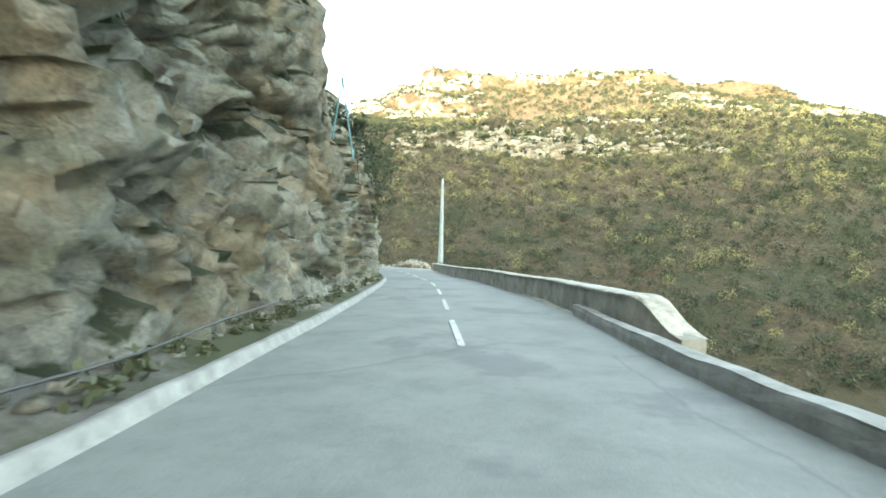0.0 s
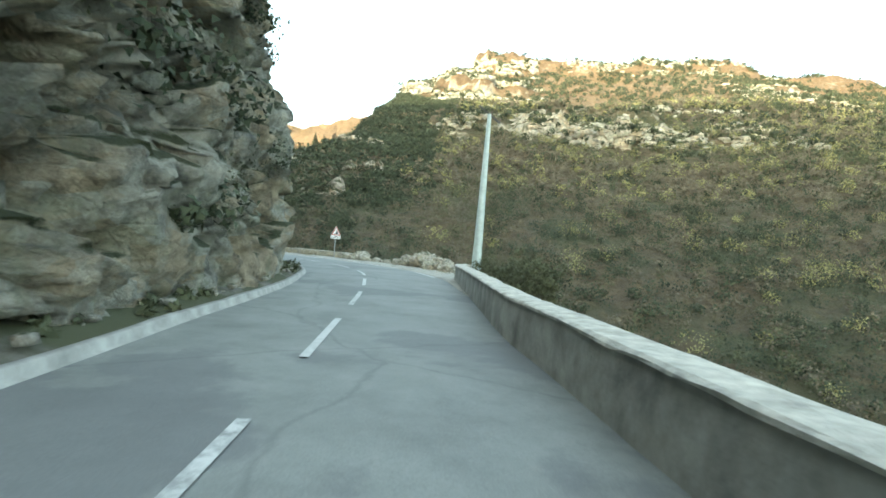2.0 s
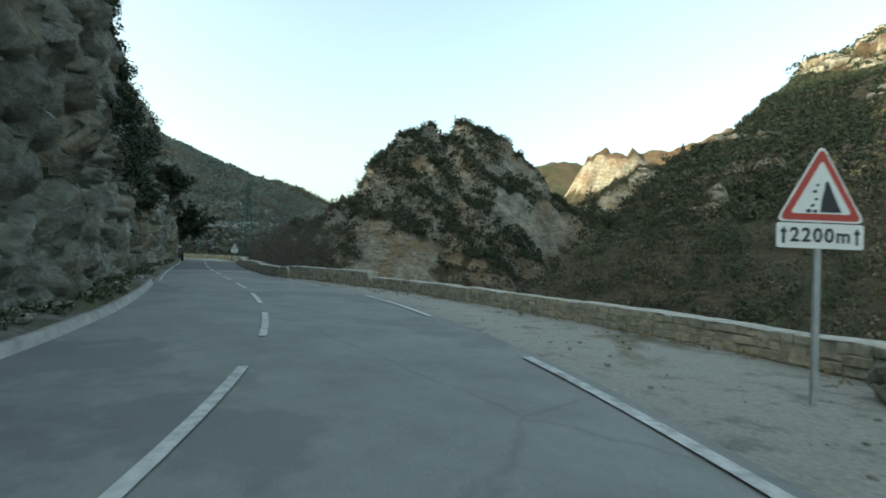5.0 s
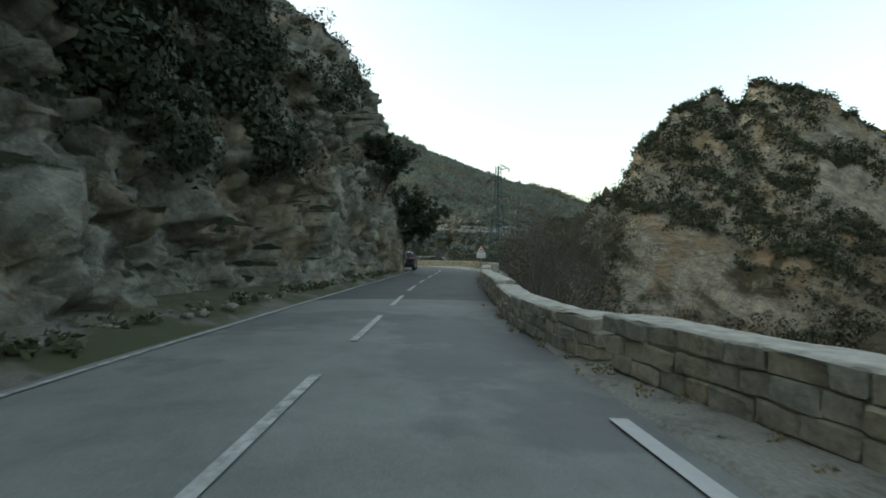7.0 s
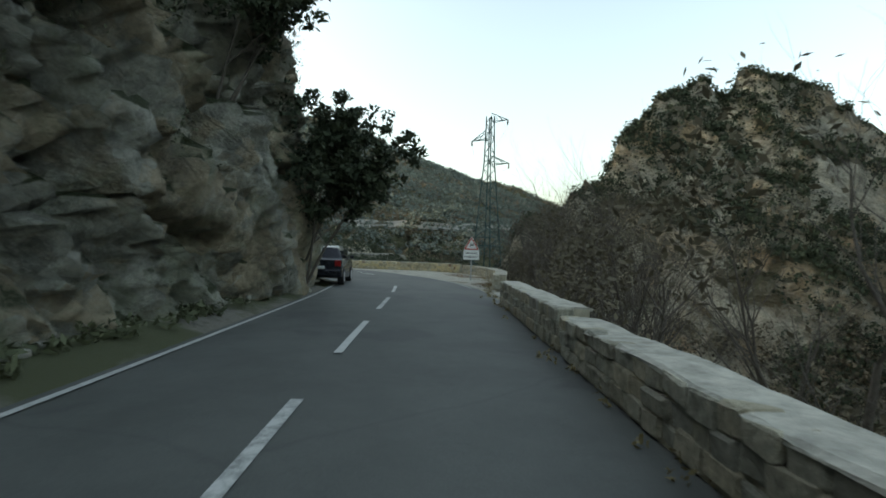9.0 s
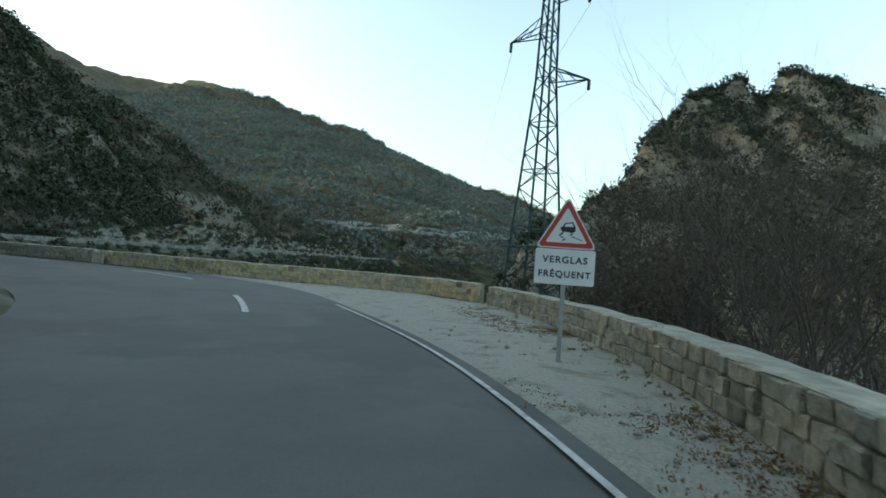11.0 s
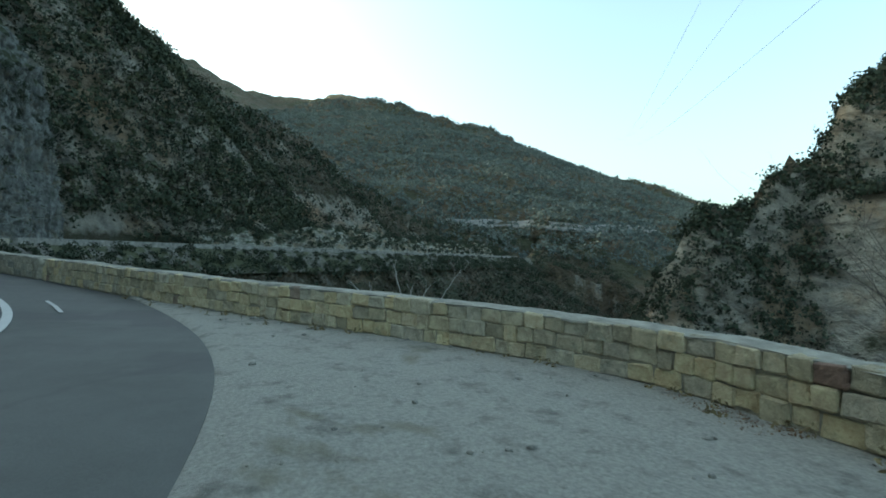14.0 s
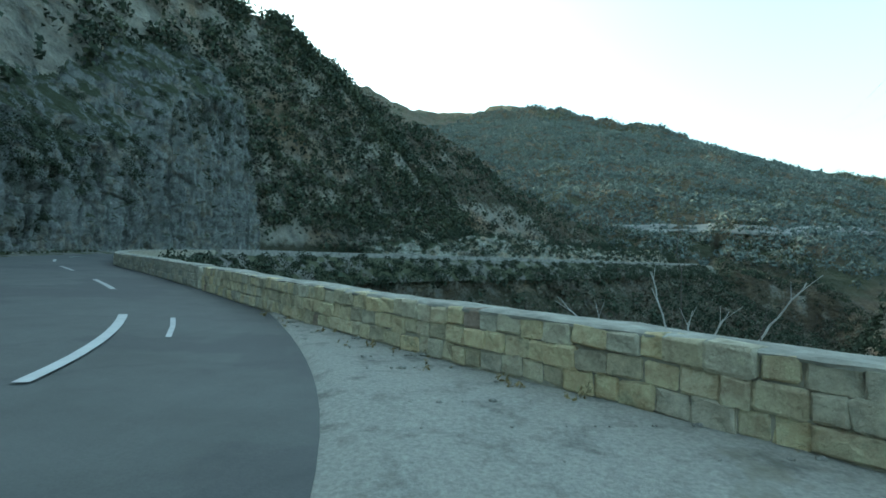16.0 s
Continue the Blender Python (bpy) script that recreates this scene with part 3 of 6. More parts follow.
def gravel_material(name, lo, hi, grass, amount):
    m, t, b = nodes(name)
    at = t.nodes.new("ShaderNodeNewGeometry").outputs["Position"]
    grain, mid, big = noise_tex(t, 26, 6, 0.75, at), noise_tex(t, 2.2, 6, 0.7, at), noise_tex(t, 0.35, 5, 0.6, at, 0.5)
    col = ramp(t, grain.outputs[0], [(0.3, lo), (0.7, hi)]).outputs[0]
    col = mix(t, col, [c * 0.55 for c in lo], ramp(t, mid.outputs[0], [(0.52, (0, 0, 0)), (0.68, (0.8, 0.8, 0.8))]).outputs[0])
    col = mix(t, col, grass, ramp(t, big.outputs[0], [(0.62 - amount * 0.3, (0, 0, 0)), (0.7 - amount * 0.3, (1, 1, 1))]).outputs[0])
    t.links.new(col, b.inputs["Base Color"])
    b.inputs["Roughness"].default_value = 0.95
    bump(t, b, grain.outputs[0], 0.9, 0.03)
    return m


GRAVEL = gravel_material("gravel", (0.215, 0.205, 0.175), (0.43, 0.412, 0.35), (0.17, 0.155, 0.10), 0.12)
DEBRIS = gravel_material("rock_debris", (0.11, 0.102, 0.085), (0.22, 0.205, 0.17), (0.07, 0.075, 0.035), 0.6)

# verge between the road's right edge and the drop
offs = np.arange(1.5, 16, 0.1)
probe = C[:, None, :2] - CL[:, None, :] * offs[None, :, None]
pe, _ = signed(E[::2], probe.reshape(-1, 2))
pe = pe.reshape(len(C), -1)
W = offs[np.argmax(pe < 0, axis=1)]
W = np.maximum(np.where((pe < 0).any(1), W, 4.0), C[:, 3] + 0.15)
vcols = np.linspace(0, 1, 16)
vlat = np.c_[C[:, 3:4] + (W[:, None] + 0.3 - C[:, 3:4]) * vcols, W + 1.0, W + 2.2, W + 4.5]
vv = np.empty((len(C), vlat.shape[1], 3))
vv[:, :, :2] = C[:, None, :2] - CL[:, None, :] * vlat[:, :, None]
vz = 0.05 * fbm(np.c_[vv[:, :, :2].reshape(-1, 2), np.zeros(vlat.size)] * 0.9, 4, 5).reshape(vlat.shape)
vz[:, 0] = -0.055
vz[:, 1:16] += -0.02
vz[:, 16:] += np.array([-0.35, -1.3, -4.0])
vv[:, :, 2] = vz
bend = int(np.argmax(C[:, 0] < -118))
verge_2 = new("verge_2", mesh_of("verge_2", vv[bend:].reshape(-1, 3), grid_faces(len(C) - bend, vlat.shape[1])[:, ::-1], DEBRIS, flat=False))
tagged(verge_2, "dark grassy earth bank below the road", "verge", kind="structure")
verge = new("verge", mesh_of("verge", vv[:bend + 1].reshape(-1, 3), grid_faces(bend + 1, vlat.shape[1])[:, ::-1], GRAVEL, flat=False))
tagged(verge, "pale gravel verge and lay-by beside the road", "verge", kind="structure")

# strip of debris between the kerb and the rock face
llat = C[:, 2:3] + np.array([-0.04, 0.5, 1.0, 1.4, 1.9, 2.6, 3.6, 6.0])
lv = np.empty((len(C), 8, 3))
lv[:, :, :2] = C[:, None, :2] + CL[:, None, :] * llat[:, :, None]
lv[:, :, 2] = 0.08 + np.array([-0.16, -0.02, 0.04, 0.12, 0.2, 0.2, 0.1, -0.2]) + 0.07 * fbm(np.c_[lv[:, :, :2].reshape(-1, 2), np.zeros(len(C) * 8)] * 1.7, 4, 15).reshape(len(C), 8)
inner = new("verge_inner", mesh_of("verge_inner", lv.reshape(-1, 3), grid_faces(len(C), 8), DEBRIS, flat=False))
tagged(inner, "strip of fallen stones and weeds under the rock face", "verge", kind="structure")

# concrete kerb and gutter along the rock side
CONCRETE = plain("stained_concrete", (0.28, 0.275, 0.25), 0.9, vary=0.3, scale=3, relief=0.5)


def sweep(line, normals, profile):
    """Verts of a profile [(lateral to the left, height)] carried along a line."""
    pr = np.array(profile)
    v = np.empty((len(line), len(pr), 3))
    v[:, :, :2] = line[:, None, :2] + normals[:, None, :] * pr[None, :, :1]
    v[:, :, 2] = pr[None, :, 1]
    return v


upto = C[:, 0] > -30
kl = (C[:, :2] + CL * C[:, 2:3])[upto]
kv = sweep(kl, CL[upto], [(-0.05, -0.12), (-0.04, -0.03), (0.0, -0.025), (0.015, 0.07), (0.04, 0.085), (0.13, 0.085), (0.15, 0.06), (0.16, -0.1)])
kv[:, :, 2] += 0.012 * vnoise(np.c_[kv[:, :, :2].reshape(-1, 2), np.zeros(kv.shape[0] * 8)] * 2.0, 4).reshape(-1, 8)
kerb = new("kerb", mesh_of("kerb", kv.reshape(-1, 3), grid_faces(len(kl), 8), CONCRETE, flat=True))
tagged(kerb, "pale stained concrete kerb and gutter under the rock face", "kerb", kind="structure")

# painted lines
def paint_material():
    """White road paint, worn through to the asphalt in patches."""
    m, t, b = nodes("worn_road_paint")
    at = t.nodes.new("ShaderNodeNewGeometry").outputs["Position"]
    worn = ramp(t, noise_tex(t, 5.0, 8, 0.75, at).outputs[0], [(0.42, (0, 0, 0)), (0.6, (0.85, 0.85, 0.85))])
    old = ramp(t, noise_tex(t, 0.12, 3, 0.5, at).outputs[0], [(0.4, (0.2, 0.2, 0.2)), (0.6, (1, 1, 1))])
    t.links.new(mix(t, (0.52, 0.52, 0.49), (0.17, 0.175, 0.165), maths(t, "MULTIPLY", worn.outputs[0], old.outputs[0])), b.inputs["Base Color"])
    b.inputs["Roughness"].default_value = 0.75
    return m


PAINT = paint_material()


def stripe(line, s0, s1, off, width, name, lift=0.006):
    """A dash along a line from s0 to s1 metres, off metres to the left of it."""
    s = np.r_[0, np.cumsum(np.linalg.norm(np.diff(line[:, :2], axis=0), axis=1))]
    t = np.linspace(s0, s1, max(3, int((s1 - s0) / 0.5)))
    at = np.stack([np.interp(t, s, line[:, 0]), np.interp(t, s, line[:, 1])], 1)
    wl, wr = np.interp(t, s, line[:, 2]), np.interp(t, s, line[:, 3])
    o = wl - 0.2 if off == "inner" else off if off is not None else -(wr - 0.25)
    n = left_of(at)
    v = np.empty((len(t), 2, 3))
    for k, side in enumerate((1, -1)):
        lateral = o + side * width / 2
        v[:, k, :2] = at + n * np.broadcast_to(lateral, t.shape)[:, None]
        u = (wl - lateral) / (wl + wr)
        v[:, k, 2] = 0.05 * (1 - (2 * u - 1) ** 2) - 0.05 + 0.012 + lift
    ob = new(name, mesh_of(name, v.reshape(-1, 3), grid_faces(len(t), 2)[:, ::-1], PAINT))
    ob.parent = road if at[0, 0] > -43 else road_2
    return ob


def s_at(x, y):
    s = np.r_[0, np.cumsum(np.linalg.norm(np.diff(C[:, :2], axis=0), axis=1))]
    return s[np.argmin((C[:, 0] - x) ** 2 + (C[:, 1] - y) ** 2)]


s = s_at(-3.2, 43.7) - 7 * 5.2
while s < s_at(-68, 85):
    stripe(C, s, s + 3.1, 0.0, 0.11, "dash")
    s += 5.2
for s0, s1 in ((194.6, 198.2), (204.2, 208.8), (214.0, 217.8), (223.2, 227.0), (232.4, 236.2), (241.6, 245.4)):
    stripe(C, s0, s1, 0.0, 0.13, "dash")
stripe(C, 206.4, 208.3, -0.7, 0.07, "edge_dash")
for s0, s1 in ((111.0, 114.6), (118.5, 122.0), (124.6, 128.6), (132.8, 138.4), (143.0, 147.5)):
    stripe(C, s0, s1, None, 0.15, "edge_dash")
stripe(C, s_at(-31, 70.6), s_at(-69, 85), "inner", 0.09, "edge_line")
stripe(C, s_at(-68, 85), s_at(-80, 87), None, 0.07, "edge_line")

# ---- rock face ----
JOINTS = np.array(Euler((radians(38), radians(24), radians(15))).to_matrix())
BEDS = np.array(Euler((radians(28), radians(30), 0)).to_matrix())[2]


def rock_wall(line, heights, rows, top_rows, seed, lean=0.13, cap=9.0, full=1.0, fluted=None):
    """Verts of a blocky rock face along a line (its foot), rising to the right's far side and rounding back on top."""
    out = -left_of(line)
    v = np.empty((len(line), rows + top_rows, 3))
    for k in range(rows + top_rows):
        if k < rows:
            u = k / (rows - 1)
            z = -0.4 + (heights + 0.4) * u
            back = lean * np.maximum(z, 0) + 0.5 * u ** 3
        else:
            r = (k - rows + 1) / top_rows
            z = heights + cap * r
            back = lean * heights + 0.5 + cap * 1.1 * r ** 1.15
        v[:, k, :2] = line[:, :2] - out * back[:, None]
        v[:, k, 2] = z
    p = v.reshape(-1, 3)
    warp = np.stack([fbm(p * 0.5, 3, seed), fbm(p * 0.5 + 9, 3, seed + 3), fbm(p * 0.5 + 21, 3, seed + 5)], 1)
    st = (p + 0.35 * warp) @ JOINTS * np.array([1.0, 1.0, 0.62])
    big = fbm(p * np.array([0.2, 0.2, 0.12]), 3, seed + 68)
    e1, v1, l1 = cells(st * 0.42, seed + 40)
    e2, v2, l2 = cells(st * 1.05, seed + 50)
    e3, v3, l3 = cells(st * 2.3, seed + 60)
    e4, v4, l4 = cells(st * 5.0, seed + 65)
    bed = (p + 0.5 * warp) @ BEDS * 1.15
    ledge = bed - np.floor(bed)
    fine_bed = bed * 3.1 + 0.4 * v2
    fine_bed = fine_bed - np.floor(fine_bed)
    beds_on = smooth(fbm(p * 0.16, 2, seed + 91), -0.35, 0.25)
    disp = 1.0 * big + 0.9 * (v1 - 0.5) + 2.2 * l1 + 0.6 * (v2 - 0.5) + 1.7 * l2 + 0.3 * (v3 - 0.5) + 0.85 * l3 + 0.14 * (v4 - 0.5) + 0.4 * l4
    disp += beds_on * (0.2 * (ledge - 0.5) + 0.07 * (fine_bed - 0.5))
    disp -= 0.35 * np.exp(-(e1 / 0.05) ** 2) + 0.16 * np.exp(-(e2 / 0.06) ** 2)
    if fluted is not None:
        w = np.repeat(fluted, rows + top_rows)
        rib = fbm((p + 0.6 * warp) * np.array([0.75, 0.75, 0.07]), 3, seed + 95)
        disp = disp * (1 - 0.6 * w) + w * (2.2 * fbm(p * np.array([0.22, 0.22, 0.03]), 3, seed + 94) + 1.1 * (0.3 - 2 * np.abs(rib)))
    disp = disp * full * (0.5 + 0.5 * smooth(p[:, 2], -0.3, 2.2)) - 0.12
    lim = 0.15 + 0.5 * smooth(p[:, 2], 0.8, 4)
    disp = np.where(disp > lim, lim + 0.5 * (disp - lim), disp)
    p[:, :2] += np.repeat(out, rows + top_rows, axis=0) * disp[:, None]
    p[:, 2] += (0.35 * fbm(p * 0.9, 3, seed + 88) + 0.3 * (v2 - 0.5) + 0.12 * (v3 - 0.5)) * smooth(p[:, 2], 0.4, 2.5)
    return p


HT_X = [(0.0, 12), (0.30, 12), (0.33, 15), (0.37, 15.5), (0.40, 13), (0.42, 11), (0.435, 10), (0.455, 10.5), (0.47, 12), (0.515, 13), (0.655, 13), (0.70, 12), (0.75, 8), (0.805, 12), (0.84, 20), (0.90, 25), (0.95, 22), (0.97, 16), (1.0, 14)]
fs = np.linspace(0, 1, len(F))
dip = np.where(F[:, 0] > -8, np.interp(F[:, 1], [13.5, 17.0, 27, 34, 41, 46], [14, 6.0, 6.0, 8.0, 10, 14]), 99)
HT = np.minimum(np.interp(fs, *zip(*HT_X)), dip) + np.where(dip < 9, 0.5, 1.3) * fbm(np.c_[F * 0.12, np.zeros(len(F))], 3, 9)
KF, K = 96, 114
p = rock_wall(F, HT, KF, K - KF, 2, cap=np.where(dip < 10, 4.0, 9.0), fluted=smooth(-F[:, 0], 108, 118))
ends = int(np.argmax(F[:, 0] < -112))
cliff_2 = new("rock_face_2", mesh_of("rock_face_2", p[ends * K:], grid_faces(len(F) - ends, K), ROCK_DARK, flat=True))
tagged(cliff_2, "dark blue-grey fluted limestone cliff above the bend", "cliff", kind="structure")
cliff = new("rock_face", mesh_of("rock_face", p[:(ends + 1) * K], grid_faces(ends + 1, K), ROCK, flat=True))
tagged(cliff, "craggy grey and ochre limestone cliff beside the road", "cliff", kind="structure")

# low cutting above the road beyond the bend
q = curve([(-183, 63), (-203, 77.5), (-225, 94.5), (-253, 113.5), (-287, 136), (-318, 158)], 0.7)
ch = 3.6 + 2.2 * fbm(np.c_[q * 0.06, np.zeros(len(q))], 3, 19)
ch *= smooth(np.linspace(0, 1, len(q)), 0, 0.1) * 0.8 + 0.2
cutting = new("rock_cutting", mesh_of("rock_cutting", rock_wall(q, ch, 10, 4, 7, 0.4, 1.5, 0.8), grid_faces(len(q), 14), ROCK, flat=True))
tagged(cutting, "low pale rock cutting above the road", "cliff", kind="structure")
# ---- parapets ----
def edge_between(x0, y0, x1, y1, step=0.25):
    i = np.argmin((E[:, 0] - x0) ** 2 + (E[:, 1] - y0) ** 2)
    j = np.argmin((E[:, 0] - x1) ** 2 + (E[:, 1] - y1) ** 2)
    return curve(E[i:j + 1:2], step)


RENDER_COAT = plain("weathered_render", (0.27, 0.26, 0.225), 0.92, vary=0.45, scale=1.6, relief=0.7)
CAP = plain("rough_mortar_cap", (0.42, 0.40, 0.34), 0.92, vary=0.35, scale=5, relief=0.8)
CAP_DARK = plain("lichened_mortar_cap", (0.30, 0.285, 0.23), 0.92, vary=0.4, scale=4, relief=0.8)


def solid_wall(name, line, h0, h1, thick, label, mat, cap=True, taper=0.0, cap_mat=None):
    """A masonry parapet with a rough mortar top, its inner face on the line."""
    n = left_of(line)
    s = np.r_[0, np.cumsum(np.linalg.norm(np.diff(line, axis=0), axis=1))]
    h = np.interp(s, [0, s[-1]], [h0, h1]) + 0.02 * vnoise(np.c_[line * 1.3, np.zeros(len(line))], 3)
    if taper:
        h = np.minimum(h, 0.04 + (h0 - 0.04) * smooth(s, -0.1, taper))
    prof = [(0.03, -0.3), (0.02, 0.15), (0.015, 0.5), (0.0, 0.86), (0.0, 1.0), (-thick, 1.0), (-thick - 0.02, 0.4), (-thick - 0.04, -2.5)]
    v = np.empty((len(line), len(prof), 3))
    for k, (o, z) in enumerate(prof):
        v[:, k, :2] = line + n * (o + 0.012 * vnoise(np.c_[line * 3.1, np.full(len(line), k * 3.7)], 6))[:, None]
        v[:, k, 2] = h * z if z >= 0 else z
    faces = grid_faces(len(line), len(prof))[:, ::-1].tolist()
    m = len(prof)
    me = bpy.data.meshes.new(name)
    me.from_pydata(v.reshape(-1, 3).tolist(), [], faces + [list(range(m)), list(range((len(line) - 1) * m, len(line) * m))[::-1]])
    me.materials.append(mat)
    top = new(name, me)
    tagged(top, label, "parapet", kind="structure")
    if cap:
        pc = [(0.04, 0.97), (0.045, 1.02), (0.0, 1.055), (-thick / 2, 1.07), (-thick, 1.05), (-thick - 0.05, 1.02), (-thick - 0.045, 0.96)]
        v = np.empty((len(line), len(pc), 3))
        for k, (o, z) in enumerate(pc):
            q = np.c_[line * 4.0, np.full(len(line), k * 2.3)]
            v[:, k, :2] = line + n * (o + 0.022 * vnoise(q, 16))[:, None]
            v[:, k, 2] = h * z + 0.014 * vnoise(q, 26)
        me = bpy.data.meshes.new("cap")
        m = len(pc)
        me.from_pydata(v.reshape(-1, 3).tolist(), [], grid_faces(len(line), m)[:, ::-1].tolist() + [list(range(m)), list(range((len(line) - 1) * m, len(line) * m))[::-1]])
        me.materials.append(cap_mat or CAP)
        c = new("cap", me)
        c.parent = top
        c["label"] = "pale crumbling mortar cap"
    return top


solid_wall("parapet_low", curve([(2.95, -20), (2.95, 0), (2.92, 6.5), (3.05, 9.5), (3.2, 12.8)], 0.25), 0.19, 0.19, 0.22, "low grey concrete edging beside the drop", CONCRETE, cap=False)
solid_wall("parapet_1", curve([(3.8, 8.3), (3.55, 9.3), (3.42, 11), (3.36, 14), (3.3, 17), (2.95, 20), (2.3, 27.5), (1.35, 33.5), (0.75, 37), (0.2, 42), (-0.5, 48), (-0.86, 51), (-0.93, 52.2), (-0.7, 53.2)], 0.25), 0.63, 0.63, 0.42, "grey rendered masonry parapet with pale rough top", RENDER_COAT, taper=1.3)


def stone_material(name, source, stops):
    m, t, b = nodes(name)
    at = t.nodes.new("ShaderNodeNewGeometry")
    rnd = t.nodes.new("ShaderNodeObjectInfo").outputs["Random"] if source == "object" else at.outputs["Random Per Island"]
    base = ramp(t, rnd, stops).outputs[0]
    n1, n2 = noise_tex(t, 7.0, 8, 0.75, at.outputs["Position"]), noise_tex(t, 22, 6, 0.7, at.outputs["Position"])
    col = mix(t, base, ramp(t, n1.outputs[0], [(0.3, (0.22, 0.22, 0.22)), (0.7, (0.78, 0.78, 0.78))]).outputs[0], 0.75, "OVERLAY")
    lichen = ramp(t, noise_tex(t, 2.0, 6, 0.7, at.outputs["Position"]).outputs[0], [(0.55, (0, 0, 0)), (0.7, (0.7, 0.7, 0.7))])
    col = mix(t, col, (0.10, 0.105, 0.075), lichen.outputs[0])
    t.links.new(col, b.inputs["Base Color"])
    b.inputs["Roughness"].default_value = 0.93
    bump(t, b, maths(t, "ADD", n1.outputs[0], maths(t, "MULTIPLY", n2.outputs[0], 0.4)), 1.0, 0.07)
    return m


OCHRE_STONE = stone_material("ochre_wall_stone", "object", [(0.0, (0.40, 0.35, 0.24)), (0.25, (0.54, 0.47, 0.30)), (0.5, (0.66, 0.55, 0.31)), (0.7, (0.50, 0.46, 0.34)), (0.88, (0.68, 0.58, 0.36)), (0.97, (0.46, 0.42, 0.32)), (1.0, (0.27, 0.17, 0.12))])
GREY_STONE = stone_material("grey_wall_stone", "object", [(0.0, (0.33, 0.32, 0.26)), (0.3, (0.43, 0.40, 0.31)), (0.55, (0.50, 0.44, 0.31)), (0.75, (0.38, 0.37, 0.31)), (0.95, (0.47, 0.43, 0.32)), (1.0, (0.26, 0.24, 0.19))])
MORTAR = plain("mortar", (0.36, 0.33, 0.25), 0.95, vary=0.3, scale=6, relief=0.6)


def block_mesh(k, material):
    """A dressed stone one unit in size, its edges worn: shared by many stones."""
    rnd = random.Random(k)
    bm = bmesh.new()
    box(bm, -0.5, -0.5, -0.5, 0.5, 0.5, 0.5, 0.09)
    for v in bm.verts:
        v.co += Vector((rnd.uniform(-1, 1), rnd.uniform(-1, 1), rnd.uniform(-1, 1))) * 0.05
    me = bpy.data.meshes.new("stone")
    bm.to_mesh(me)
    bm.free()
    me.materials.append(material)
    return me


OCHRE_BLOCKS, GREY_BLOCKS = [block_mesh(k, OCHRE_STONE) for k in range(9)], [block_mesh(k + 20, GREY_STONE) for k in range(9)]


def stone_wall(name, line, height, thick, label, blocks, courses=3, long=(0.17, 0.4), cap_mat=None):
    """A coursed rubble wall: a mortar core with a face of stones; its inner face on the line."""
    wall = solid_wall(name, line, height * 0.95, height * 0.95, thick, label, MORTAR, cap_mat=cap_mat)
    s = np.r_[0, np.cumsum(np.linalg.norm(np.diff(line, axis=0), axis=1))]
    n = left_of(line)
    rnd = random.Random(name + "s")
    ch = height / courses
    for c in range(courses):
        at = -rnd.uniform(0, 0.2)
        while at < s[-1] - 0.15:
            ln = rnd.uniform(*long)
            mid = min(max(at + ln / 2, 0), s[-1])
            x, y = np.interp(mid, s, line[:, 0]), np.interp(mid, s, line[:, 1])
            nx, ny = np.interp(mid, s, n[:, 0]), np.interp(mid, s, n[:, 1])
            out = 0.055 + rnd.uniform(-0.022, 0.025)
            h = ch - 0.002 + rnd.uniform(-0.02, 0.02)
            ob = new("stone", blocks[rnd.randrange(9)])
            ob.matrix_basis = Matrix.LocRotScale((x + nx * (out - 0.13), y + ny * (out - 0.13), ch * (c + 0.5) - 0.015 + rnd.uniform(-0.015, 0.015)),
                                                 Euler((rnd.uniform(-0.05, 0.05), rnd.uniform(-0.06, 0.06), math.atan2(-nx, ny) + rnd.uniform(-0.06, 0.06))), (ln - 0.004, 0.26, h))
            ob.parent = wall
            at += ln
    return wall


stone_wall("parapet_2", edge_between(-9.5, 68.1, -26.2, 74.2), 0.4, 0.4, "old grey coursed stone parapet beside the verge", GREY_BLOCKS)
q = curve(E[np.argmin(np.abs(E[:, 0] + 26.7)):np.argmin(np.abs(E[:, 0] + 67))], 0.25)
seg = 30
for k in range(0, len(q) - seg, seg):
    stone_wall("parapet_3", q[k:k + seg - 1], 0.50 if (k // seg) % 2 else 0.58, 0.42, "grey stone parapet length with a pale mortar top", GREY_BLOCKS, long=(0.24, 0.5))
stone_wall("parapet_4", edge_between(-66.6, 88.3, -81.65, 94.28), 0.55, 0.42, "mossy grey coursed stone parapet round the lay-by", GREY_BLOCKS, 3, cap_mat=CAP_DARK)
stone_wall("parapet_5", edge_between(-82.05, 94.25, -96.5, 81.7), 0.6, 0.42, "ochre and grey coursed stone parapet round the lay-by", OCHRE_BLOCKS, 3, (0.17, 0.38), CAP_DARK)
stone_wall("parapet_6", edge_between(-96.6, 81.6, -140, 56.6), 0.6, 0.42, "grey coursed stone parapet along the bend", GREY_BLOCKS, 3, (0.35, 0.7), CAP_DARK)
solid_wall("parapet_7", edge_between(-141, 56.5, -318, 169), 0.7, 0.7, 0.4, "grey rendered parapet of the road beyond the bend", RENDER_COAT, cap=False)

